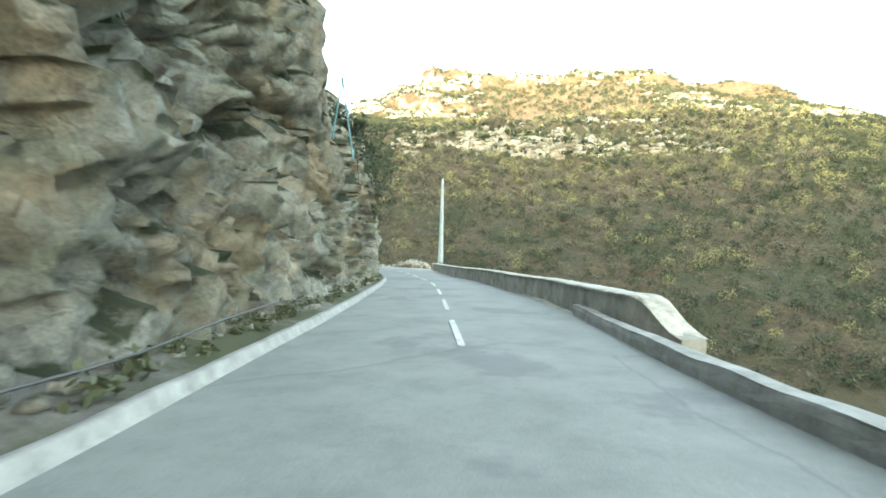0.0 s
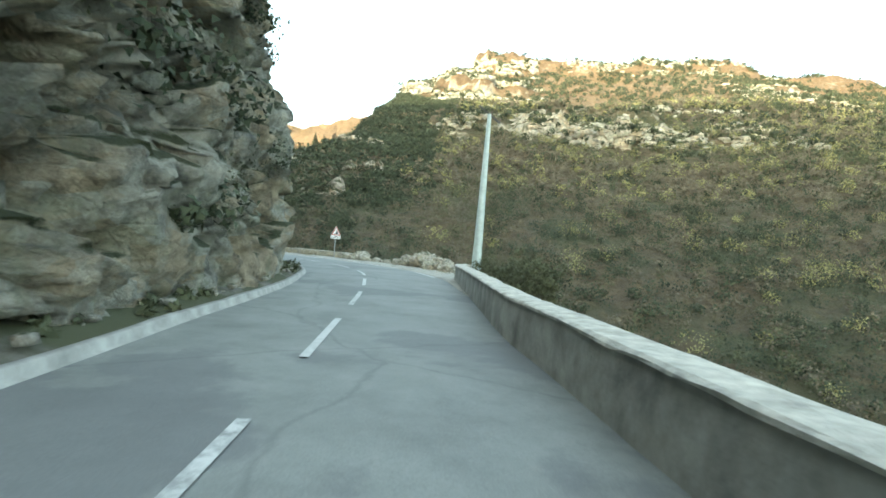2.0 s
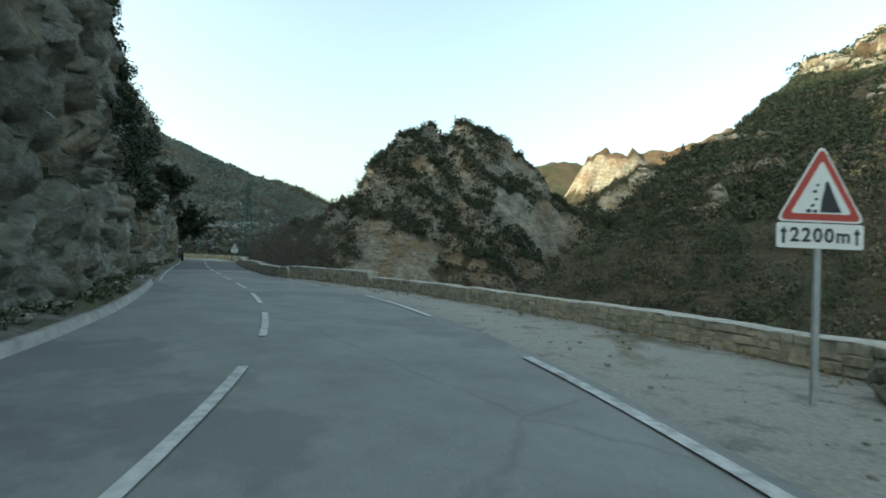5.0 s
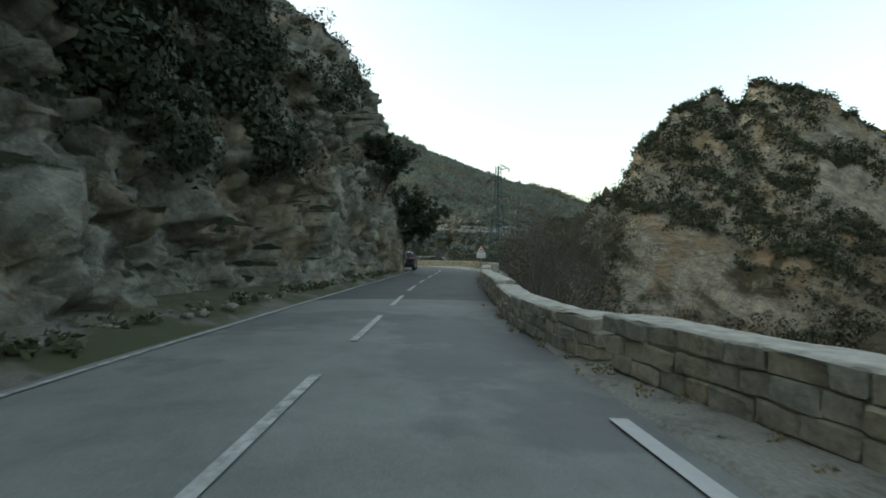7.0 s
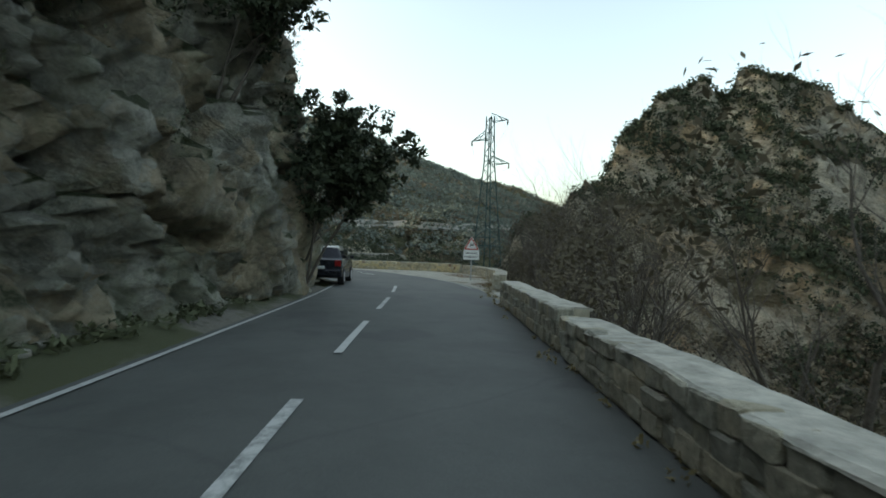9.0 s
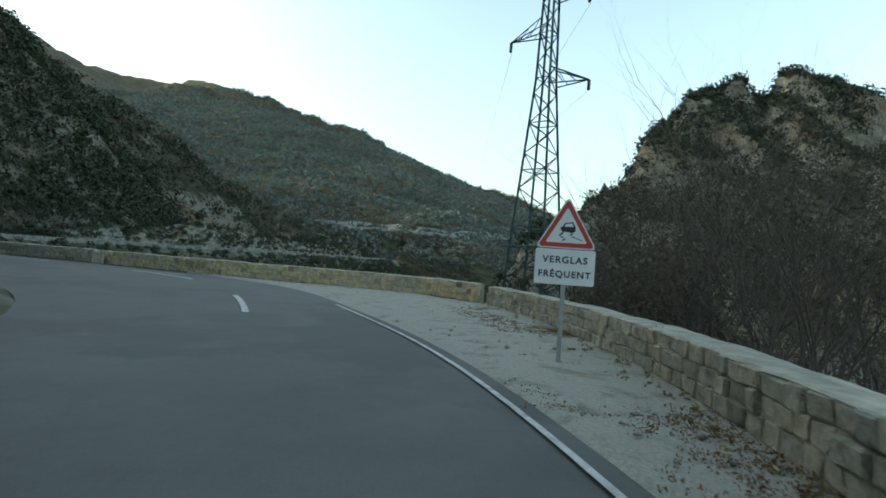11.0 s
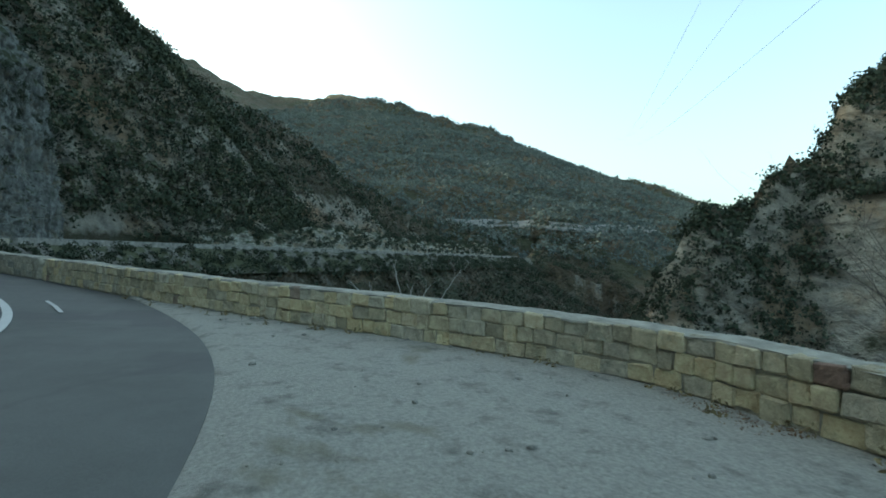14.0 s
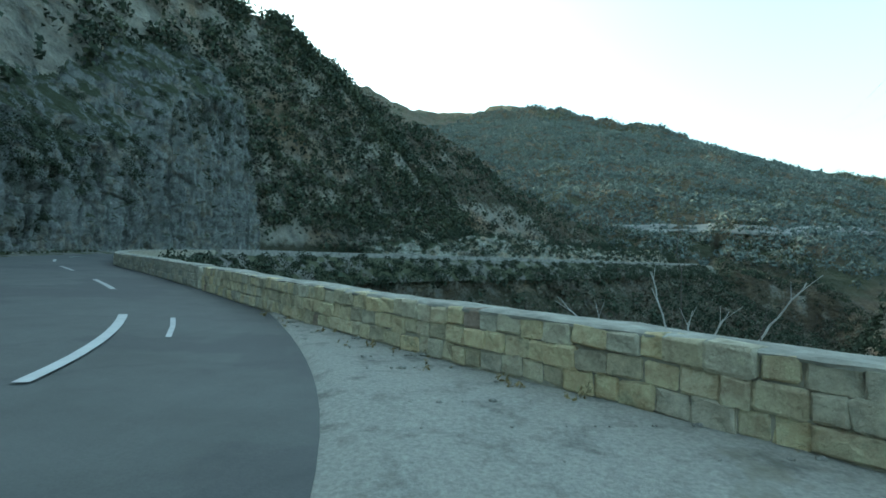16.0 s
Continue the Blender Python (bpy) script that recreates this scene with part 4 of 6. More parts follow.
# ---- foliage ----
def clouds(name, centres, radii, leaves, size, material, seed, squash=0.8, hollow=0.35, sides=3, drop=0.0):
    """Many crowns in one mesh: each a cloud of small leaf clumps."""
    r = np.random.RandomState(seed)
    centres, radii = np.asarray(centres, float), np.asarray(radii, float)
    n = len(centres)
    d = r.normal(size=(n, leaves, 3))
    d /= np.linalg.norm(d, axis=2)[..., None]
    lobes = r.normal(size=(n, 3, 3))
    lobes /= np.linalg.norm(lobes, axis=2)[..., None]
    lob = np.max(np.einsum("nlk,nmk->nlm", d, lobes), axis=2)
    rad = radii[:, None] * (0.62 + 0.45 * lob) * (hollow + (1 - hollow) * r.rand(n, leaves) ** 0.45)
    at = centres[:, None] + d * rad[..., None] * np.array([1, 1, squash])
    at[..., 2] += radii[:, None] * (squash * 0.7 - drop)
    sz = (size * (0.6 + 0.8 * r.rand(n, leaves)))[..., None, None] * np.ones((n, 1, 1, 1))
    u = r.normal(size=(n, leaves, 3))
    u /= np.linalg.norm(u, axis=2)[..., None]
    w = np.cross(u, d)
    w /= np.maximum(np.linalg.norm(w, axis=2), 1e-6)[..., None]
    if sides == 3:
        tri = np.stack([u, -0.5 * u + 0.87 * w, -0.5 * u - 0.87 * w], 2)
    else:
        tri = np.stack([u, 0.45 * w, -u, -0.45 * w], 2)
    v = (at[:, :, None] + tri * sz).reshape(-1, 3)
    f = np.arange(len(v)).reshape(-1, sides)
    tint = np.repeat(np.clip(r.normal(0.5, 0.18, n), 0, 1), leaves * sides)
    return new(name, mesh_of(name, v, f, material, tint=tint))


def scatter(x0, x1, y0, y1, n, seed, keep=None):
    r = np.random.RandomState(seed)
    q = np.c_[r.uniform(x0, x1, n), r.uniform(y0, y1, n)]
    z, slope = height_at(q)
    ok = np.ones(n, bool) if keep is None else keep(q, z, slope)
    return np.c_[q, z][ok], slope[ok], r


def stuff(ob, label, category):
    return tagged(ob, label, category, kind="stuff")


# opposite hillside
pts, slope, r = scatter(-110, 480, 110, 585, 30000, 1, lambda q, z, s: (z > -36) & (s < 1.0) & (q[:, 1] > 90 + 0.12 * np.abs(q[:, 0])) & ~((q[:, 0] < -25) & (q[:, 1] < 425) & (q[:, 1] > 235)))
kind = fbm(pts * 0.012, 3, 12) * 1.6 + r.normal(0, 0.35, len(pts)) - 0.5 * smooth(pts[:, 0] - 0.9 * pts[:, 2], 90, 260)
upper = smooth(pts[:, 2] + 14 * fbm(pts * 0.02, 3, 51) - 0.1 * np.maximum(0, pts[:, 0]), 84, 118)
pick = r.rand(len(pts))
shoulder = (pts[:, 0] < 5 - 0.2 * (pts[:, 1] - 40)) & (pts[:, 1] < 330)
yel = (pick < np.where(pts[:, 1] < 215, 0.05, 0.10)) & (upper < 0.4) & ~shoulder
# near right slope (y < 215, x > 0): more dark crowns stand in for deep shade
dark = ~yel & ((shoulder & (pick > 0.3)) | ((pts[:, 1] < 215) & (pts[:, 0] > 0) & (pick > 0.42)) | (pick > 0.94 - 0.42 * smooth(pts[:, 0] - 0.9 * pts[:, 2], 30, 200)) | ((slope > 0.58) & (pick > 0.45)))
sparse = (upper > 0.5) & (pick < 0.9)
bare = ~yel & ~dark & ~sparse & (kind > -0.1)
oliv = ~yel & ~dark & ~sparse & (kind <= -0.1)
rad = (1.7 + 2.0 * r.rand(len(pts))) * np.where(yel, 1.25, 1.0)
near, close = (pts[:, 1] < 330) & (pts[:, 1] >= 215), pts[:, 1] < 215
for mask, n_near, n_far, size, leaf, seed, name, label in ((bare, 36, 16, 0.42, LEAF_BARE, 2, "bare_woods", "leafless brown woods on the opposite hillside"), (oliv, 38, 16, 0.41, LEAF_OLIVE, 3, "green_woods", "olive green woods on the opposite hillside"),
                                                         (yel, 80, 36, 0.36, LEAF_YELLOW, 4, "yellow_trees", "yellow-green budding trees on the opposite hillside"), (dark, 46, 24, 0.4, LEAF_DARK, 5, "evergreens", "dark evergreen oaks between pale crags, extra ones low down standing in for shade")):
    stuff(clouds("hillside_" + name, pts[mask & near], rad[mask & near], n_near, size, leaf, seed), label, "woods")
    stuff(clouds("valley_" + name, pts[mask & close], rad[mask & close], int(n_near * 1.5), size * 0.64, leaf, seed + 600), label.replace("opposite hillside", "lower hillside"), "woods")
    stuff(clouds("far_" + name, pts[mask & ~near & ~close], rad[mask & ~near & ~close], n_far, size * 1.7, leaf, seed + 300), label.replace("opposite hillside", "far hillside"), "woods")

# rock dome and outcrop
for name, label, box4, n, seed in (("dome_shrubs", "dark evergreen shrubs in clumps on the rocky dome", (-240, -90, 130, 300), 15000, 6), ("outcrop_shrubs", "dark evergreen shrubs on the rocky outcrop", (-220, -20, 200, 425), 13500, 7)):
    pts, slope, r = scatter(*box4, n, seed, lambda q, z, s: (z > -30) & (np.abs(s) < (5.5 if seed == 6 else 3.2)))
    patch = 1.25 * fbm(pts * (0.045 if seed == 6 else 0.035), 3, seed) + 0.10 * (1.6 - slope) + 0.08 * r.rand(len(pts)) + (0.42 - 0.55 * (slope > 1.15) if seed == 7 else 0.0)
    lowb = (pts[:, 2] < (-14 if seed == 6 else -8)) & (r.rand(len(pts)) < (0.3 if seed == 6 else 1.0))
    on = (patch > (0.05 + 0.06 * smooth(pts[:, 2], 25, 50) + 0.1 * smooth(pts[:, 0], -162, -142) - 0.55 * smooth(-pts[:, 0], 150, 164) * (pts[:, 1] < 198) if seed == 6 else 0.06)) & ~(lowb & (r.rand(len(pts)) < 0.6))
    stuff(clouds(name, pts[on], (1.3 if seed == 6 else 1.2) + 1.9 * r.rand(on.sum()), 36 if seed == 6 else 22, 0.4 if seed == 6 else 0.5, LEAF_DARK, seed, drop=0.45), label, "shrubs")
    stuff(clouds(name.replace("shrubs", "brush"), pts[lowb & ~on], 1.5 + 1.3 * r.rand((lowb & ~on).sum()), 26, 0.45, LEAF_BARE, seed + 20), "leafless brown brush under the rocks", "shrubs")

# spur beyond the bend, and the far mountain
pts, slope, r = scatter(-430, -95, -60, 250, 15000, 8, lambda q, z, s: (z > -38) & (s < 6.0) & (np.abs(signed(C[::4], q)[0]) > 7.0) & ~((signed(C[::4], q)[0] > 0) & (signed(C[::4], q)[0] < 11) & (q[:, 0] > -165)) & ~((q[:, 0] > -222) & (q[:, 1] > 135)))
pick = 0.8 * r.rand(len(pts)) + 0.5 * fbm(pts * 0.03, 2, 3)
stuff(clouds("spur_evergreens", pts[pick < 0.62], 1.7 + 1.5 * r.rand((pick < 0.62).sum()), 22, 0.44, LEAF_DARK, 9), "dark evergreen scrub on the steep spur", "woods")
stuff(clouds("spur_brush", pts[pick >= 0.62], 1.7 + 1.4 * r.rand((pick >= 0.62).sum()), 34, 0.4, LEAF_BARE, 10), "brown leafless scrub on the steep spur", "woods")
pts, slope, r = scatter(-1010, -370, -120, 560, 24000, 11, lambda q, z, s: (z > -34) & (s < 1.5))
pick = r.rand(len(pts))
# both sets wear the leaf colour that carries the haze
stuff(clouds("mountain_evergreens", pts[pick < 0.45], 2.4 + 1.8 * r.rand((pick < 0.45).sum()), 14, 0.86, LEAF_HAZED, 12), "scrub on the far mountain, leaves paled and blued for haze", "woods")
stuff(clouds("mountain_brush", pts[pick >= 0.45], 2.2 + 1.8 * r.rand((pick >= 0.45).sum()), 14, 0.86, LEAF_HAZED, 13), "brush on the far mountain, leaves paled and blued for haze", "woods")

pts, slope, r = scatter(-225, -112, -20, 90, 12000, 24, lambda q, z, s: (s > 0.7) & (z > 4) & (q[:, 0] + 0.6 * q[:, 1] < -118)  & (fbm(np.c_[q, z] * 0.06, 3, 25) > -0.5))
stuff(clouds("spur_scrub", pts[:3400], 1.4 + 1.6 * r.rand(len(pts[:3400])), 40, 0.34, LEAF_DARK, 25), "dense dark scrub hanging on the steep spur", "woods")
stuff(clouds("spur_green_scrub", pts[3400:5600], 1.2 + 1.4 * r.rand(len(pts[3400:5600])), 40, 0.34, LEAF_OLIVE, 26), "olive green scrub hanging on the steep spur", "woods")

# slope below the parapets
pts, slope, r = scatter(-150, 45, 0, 190, 8000, 14, lambda q, z, s: (signed(E[::4], q)[0] < -1.8) & (signed(E[::4], q)[0] > -60))
de = -signed(E[::4], pts[:, :2])[0]
hgt = np.where(de < 8, 0.45, 1.0)
pick = r.rand(len(pts)) + 0.4 * fbm(pts * 0.05, 2, 4)
wl = pts[:, 0] > -45
keepn = (de > 4.5) | (pick < 0.35)
a = keepn & (pick < np.where(wl, 0.45, 0.3))
b = keepn & (pick >= np.where(wl, 0.45, 0.3))
stuff(clouds("slope_evergreens", pts[a], (0.9 + 1.3 * r.rand(a.sum())) * hgt[a], 54, 0.22, LEAF_DARK, 15, drop=0.5), "dark green bushes on the slope below the parapet", "shrubs")
stuff(clouds("slope_brush", pts[b], (1.0 + 1.4 * r.rand(b.sum())) * hgt[b], 54, 0.22, LEAF_BARE, 16, drop=0.5), "brown leafless brush on the slope below the parapet", "shrubs")

# bushes on the bank below the far road
r = np.random.RandomState(27)
k = r.randint(int(np.argmax(C[:, 0] < -120)), int(np.argmax(C[:, 0] < -330)), 900)
o = r.rand(len(k)) * 4.5
wq = C[k, :2] - CL[k] * (W[k] + 1.0 + o)[:, None]
stuff(clouds("bank_bushes", np.c_[wq, -0.4 - o], 0.5 + 0.6 * r.rand(len(k)) + 0.12 * o, 64, 0.15, LEAF_DARK, 28), "dark green bushes on the bank below the far road", "shrubs")
k = r.randint(int(np.argmax(C[:, 0] < -172)), int(np.argmax(C[:, 0] < -330)), 450)
o = r.rand(len(k)) * 4.0
wq = C[k, :2] + CL[k] * (C[k, 2] + 2.0 + o)[:, None]
stuff(clouds("cutting_bushes", np.c_[wq, 0.5 + 1.4 * o], 0.6 + 0.8 * r.rand(len(k)), 60, 0.16, LEAF_DARK, 29), "dark bushes above the rock cutting", "shrubs")

# thicket behind the lay-by wall
r = np.random.RandomState(37)
q = np.c_[r.uniform(-70, -44, 500), r.uniform(84, 108, 500)]
q = q[(signed(E[::2], q)[0] < -1.6) & (signed(E[::2], q)[0] > -15)][:120]
base = height_at(q)[0]
BROWN_TWIGS = leaf_material("brown_twigs", (0.088, 0.076, 0.052), (0.165, 0.142, 0.095))
stuff(clouds("bare_thicket", np.c_[q, base + 1.0 + 3.8 * r.rand(len(q)) ** 1.2], 1.3 + 1.0 * r.rand(len(q)), 200, 0.085, BROWN_TWIGS, 38, sides=4), "dense leafless brown thicket behind the stone parapet", "shrubs")
q = np.c_[r.uniform(-90, -70, 900), r.uniform(94, 112, 900)]
q = q[(signed(E[::2], q)[0] < -1.7) & (signed(E[::2], q)[0] > -17) & (np.hypot(q[:, 0] + 83, q[:, 1] - 97) > 2.8) & (q[:, 1] - 97 > -1.15 * (q[:, 0] + 81)) & ((q[:, 0] < -77) | (r.rand(900) < 0.35))][:150]
de = -signed(E[::2], q)[0]
top = np.minimum(0.2 + 0.42 * de, 5.0) + 1.2 * fbm(np.c_[q * 0.25, np.zeros(len(q))], 2, 39)
stuff(clouds("lay_by_thicket", np.c_[q, -2.6 + (top + 2.6) * r.rand(len(q)) ** 0.8], 1.0 + 0.8 * r.rand(len(q)), 320, 0.07, BROWN_TWIGS, 40, sides=4), "tall dense leafless thicket behind the lay-by wall", "shrubs")

# shrubs on the rock face
cvn = p.reshape(len(F), K, 3)
r = np.random.RandomState(17)
ci, ck = r.randint(0, len(F), 2600), r.randint(20, K - 3, 2600)
cp = cvn[ci, ck]
grow = fbm(cp * 0.3, 3, 18) - 0.4 * (cp[:, 1] < 24) + 0.5 * smooth(ck.astype(float), 50, 101) + 0.3 * (cp[:, 0] < -112) * smooth(ck.astype(float), 40, 67) + 0.45 * (cp[:, 0] < -28) * (cp[:, 0] > -58) * smooth(ck.astype(float), 40, 66) + 0.38 * (cp[:, 0] > -9) * smooth(cp[:, 1], 21, 27) * smooth(ck.astype(float), 36, 70) + 0.12 * r.rand(2600)
cs = cp[(grow > 0.33) & ((cp[:, 0] > -108) | (grow > 0.36))]
stuff(clouds("cliff_shrubs", cs, 0.35 + 0.8 * r.rand(len(cs)), 150, 0.082, LEAF_DARK, 19, drop=0.3), "dark green shrubs and ivy growing on the cliff", "shrubs")
over = np.flatnonzero((cvn[:, :, 0] < -37.5).ravel() & (cvn[:, :, 0] > -46).ravel() & (cvn[:, :, 2] > 3.4).ravel())
over = cvn.reshape(-1, 3)[over[r.randint(0, len(over), 420)]]
over = over[over[:, 2] + 1.6 * fbm(over * 0.5, 2, 71) > 4.3][:340]
stuff(clouds("ivy_curtain", over, 0.5 + 0.7 * r.rand(len(over)), 240, 0.09, LEAF_DARK, 72, drop=0.6), "dark ivy and scrub hanging over the upper cliff", "shrubs")
cs = cp[(grow > 0.22) & (grow <= 0.33)]
stuff(clouds("cliff_brush", cs, 0.3 + 0.5 * r.rand(len(cs)), 110, 0.04, LEAF_OLIVE, 20, sides=4), "dry olive weeds growing from cliff ledges", "shrubs")
# weeds along the foot of the cliff and the verge
k = r.randint(0, np.sum(C[:, 0] > -130), 700)
k = k[(C[k, 1] > 2)]
wq = C[k, :2] + CL[k] * (C[k, 2] + 0.45 + 0.7 * r.rand(len(k)))[:, None] + r.uniform(-0.25, 0.25, (len(k), 2))
stuff(clouds("verge_weeds", np.c_[wq, np.full(len(wq), 0.05)], 0.08 + 0.16 * r.rand(len(wq)), 30, 0.07, LEAF_OLIVE, 21, sides=4), "dry weeds along the kerb", "weeds")
k = r.randint(0, np.sum(C[:, 0] > -95), 900)
k = k[(C[k, 1] > 54)]
wq = C[k, :2] - CL[k] * (W[k] - 0.12 - 0.4 * r.rand(len(k)) ** 2)[:, None] + r.uniform(-0.2, 0.2, (len(k), 2))
stuff(clouds("parapet_weeds", np.c_[wq, np.full(len(wq), -0.04)], 0.05 + 0.08 * r.rand(len(wq)), 14, 0.028, leaf_material("dry_weeds", (0.16, 0.13, 0.07), (0.32, 0.26, 0.13)), 22, sides=4), "dry brown weeds along the foot of the parapet", "weeds")
r = np.random.RandomState(52)
k = r.randint(int(np.argmax(C[:, 0] < -70)), int(np.argmax(C[:, 0] < -84)), 2600)
off = 0.12 + 1.7 * r.rand(len(k)) ** 2.0
wq = C[k, :2] - CL[k] * (W[k] - off)[:, None] + r.uniform(-0.3, 0.3, (len(k), 2))
thin = fbm(np.c_[wq * 0.5, np.zeros(len(wq))], 3, 53) > 0.16 * off
stuff(clouds("leaf_litter", np.c_[wq, np.full(len(wq), -0.03)][thin], 0.06 + 0.1 * r.rand(thin.sum()), 14, 0.013, leaf_material("fallen_leaves", (0.12, 0.07, 0.04), (0.26, 0.17, 0.09)), 54, squash=0.15, sides=4), "rust-brown fallen leaves along the lay-by wall", "leaves")
# ---- bare trees ----
def tubes(segs, sides):
    """Verts and faces of many tapered tubes at once: rows of x0 y0 z0 x1 y1 z1 r0 r1."""
    g = np.array(segs, float)
    a, b = g[:, :3], g[:, 3:6]
    d = b - a
    d /= np.maximum(np.linalg.norm(d, axis=1), 1e-6)[:, None]
    u = np.cross(d, [0.3, 0.5, 0.81])
    u /= np.maximum(np.linalg.norm(u, axis=1), 1e-6)[:, None]
    w = np.cross(d, u)
    ang = 2 * math.pi * np.arange(sides) / sides
    ring = u[:, None] * np.cos(ang)[:, None] + w[:, None] * np.sin(ang)[:, None]
    v = np.concatenate([a[:, None] + ring * g[:, 6, None, None], b[:, None] + ring * g[:, 7, None, None]], 1)
    k = np.arange(sides)
    f = np.stack([k, (k + 1) % sides, sides + (k + 1) % sides, sides + k], 1)
    return v.reshape(-1, 3), (f[None] + (np.arange(len(g)) * 2 * sides)[:, None, None]).reshape(-1, 4)


def bare_tree(name, at, height, seed, label, lean=(0, 0), leafy=0, leaf=None, spread=0.55, stems=1):
    """A trunk with limbs, and a crown of twigs (with leaves where it has any)."""
    rnd = random.Random(seed)
    thick, thin, tips = [], [], []

    def limb(p0, d, length, rad, level):
        n = 4 if level < 2 else 3
        pos, way = Vector(p0), Vector(d)
        for k in range(n):
            way = (way + Vector((rnd.uniform(-1, 1), rnd.uniform(-1, 1), rnd.uniform(-0.4, 0.9))) * (0.12 if level == 0 else 0.24)).normalized()
            nxt = pos + way * (length / n)
            r0, r1 = rad * (1 - 0.62 * k / n), rad * (1 - 0.62 * (k + 1) / n)
            (thick if level < 2 else thin).append((*pos, *nxt, r0, r1))
            if level < 3 and (k > 0 or level > 0):
                for _ in range((1, 2, 1)[level] + (k == n - 1)):
                    az = rnd.uniform(0, 2 * math.pi)
                    side = Vector((math.cos(az), math.sin(az), rnd.uniform(0.1, 0.7)))
                    limb(nxt, (way * 0.75 + side * (spread + 0.25 * rnd.random())).normalized(), length * rnd.uniform(0.42, 0.62), r1 * 0.62, level + 1)
            pos = nxt
        if level >= 2:
            tips.append(tuple(pos))

    for k in range(stems):
        s1 = 0.2 * (stems > 1)
        limb((rnd.uniform(-s1, s1), rnd.uniform(-s1, s1), -0.4), Vector((lean[0] + rnd.uniform(-s1, s1), lean[1] + rnd.uniform(-s1, s1), 1.0)).normalized(), height * 0.62, height * 0.016 / stems ** 0.4, 0)
    tree = thing(name, pose(*at), label, "tree")
    for nm, segs, sides in (("trunk", thick, 5), ("crown", thin, 3)):
        ob = new(nm, mesh_of(nm, *tubes(segs, sides), BARK, flat=False))
        ob.parent = tree
    if leafy:
        tips = np.array(tips)
        pick = np.random.RandomState(seed).randint(0, len(tips), leafy)
        ob = clouds("leaves", tips[pick] - [0, 0, 0.15], np.full(leafy, height * 0.055), 22, 0.09, leaf, seed, sides=4)
        ob.parent = tree
    return tree


def ground_at(x, y):
    return float(height_at(np.array([[x, y]]))[0][0])


NAKED = "leafless grey-brown tree rising behind the parapet"
kinds = []
for k, (x, y, h, turn) in enumerate([(-45.5, 84.5, 6.2, 0), (-49, 84.8, 8.0, 0), (-51.8, 84.6, 7.0, 0), (-55, 88, 8.5, 0), (-58.5, 87.5, 6.2, 80), (-62, 91, 8.0, 130), (-41, 82.5, 7.0, 200), (-66, 93.5, 6.2, 250), (-70, 97, 8.5, 60),
                                     (-75.5, 99.5, 8.0, 300), (-36, 82, 7.0, 20), (-30, 81, 6.2, 150), (-22, 79, 7.0, 260), (-53.5, 86.2, 8.0, 210), (-47.2, 83.2, 7.0, 110), (-60.2, 89.5, 8.5, 10), (-50.4, 83.4, 6.2, 60)]):
    if k < 4:
        kinds.append(bare_tree("bare_tree", (x, y, ground_at(x, y)), h, 100 + k, NAKED))
    else:
        copy_thing(kinds[[6.2, 8.0, 7.0, 8.5].index(h)], pose(x, y, ground_at(x, y), 0, 0, turn))
TALL = "tall leafless brown tree behind the lay-by wall"
tall = bare_tree("bare_tree", (-79.6, 100.4, ground_at(-79.6, 100.4)), 14.0, 170, TALL, stems=4, spread=0.5)
for x, y, turn in ((-76.4, 99.3, 100), (-82.2, 103.4, 220), (-78.4, 103.0, 310), (-84.6, 105.0, 170), (-81.0, 106.5, 260), (-86.0, 102.6, 15), (-75.0, 101.5, 75)):
    copy_thing(tall, pose(x, y, ground_at(x, y), 0, 0, turn))
low = bare_tree("bare_tree", (-77.2, 97.0, ground_at(-77.2, 97.0)), 7.5, 171, "leafless many-stemmed tree close behind the lay-by wall", stems=5, spread=0.45)
for x, y, turn in ((-75.6, 96.4, 140), (-79.0, 97.6, 250), (-73.4, 95.4, 40), (-78.2, 98.6, 320), (-71.0, 94.4, 200), (-64.5, 91.0, 120), (-59.5, 89.4, 290)):
    copy_thing(low, pose(x, y, ground_at(x, y), 0, 0, turn))
for k, (x, y, h) in enumerate([(1.4, 62.5, 2.4), (2.6, 58.6, 2.6), (-14, 74, 3.0), (-17.5, 76, 3.4), (-5.0, 69.5, 2.8)]):
    bare_tree("bush", (x, y, ground_at(x, y)), h + (3.6 if k < 2 else 1.0), 140 + k, "dense green bush behind the end of the parapet" if k < 2 else "brown leafless bush behind the stone parapet", leafy=420 if k < 2 else 60, leaf=LEAF_OLIVE, stems=4, spread=0.8)
bare_tree("evergreen_tree", (-65.4, 81.0, 0.4), 5.0, 160, "dark leafy evergreen tree leaning out from the cliff corner", lean=(0.1, 0.25), leafy=620, leaf=LEAF_DARK, stems=3, spread=0.8)
bare_tree("evergreen_tree", (-62.5, 78.6, 4.5), 4.5, 161, "dark leafy evergreen tree on the cliff edge", lean=(0.05, 0.3), leafy=520, leaf=LEAF_DARK, stems=3, spread=0.8)
bare_tree("evergreen_tree", (-7.2, 36.5, 7.6), 3.4, 162, "dark leafy evergreen tree on the cliff edge", lean=(0.3, 0.0), leafy=420, leaf=LEAF_DARK, stems=3, spread=0.8)
bare_tree("evergreen_tree", (-8.6, 41.5, 7.2), 3.6, 163, "dark leafy evergreen tree on the cliff edge", lean=(0.3, 0.1), leafy=420, leaf=LEAF_DARK, stems=3, spread=0.8)

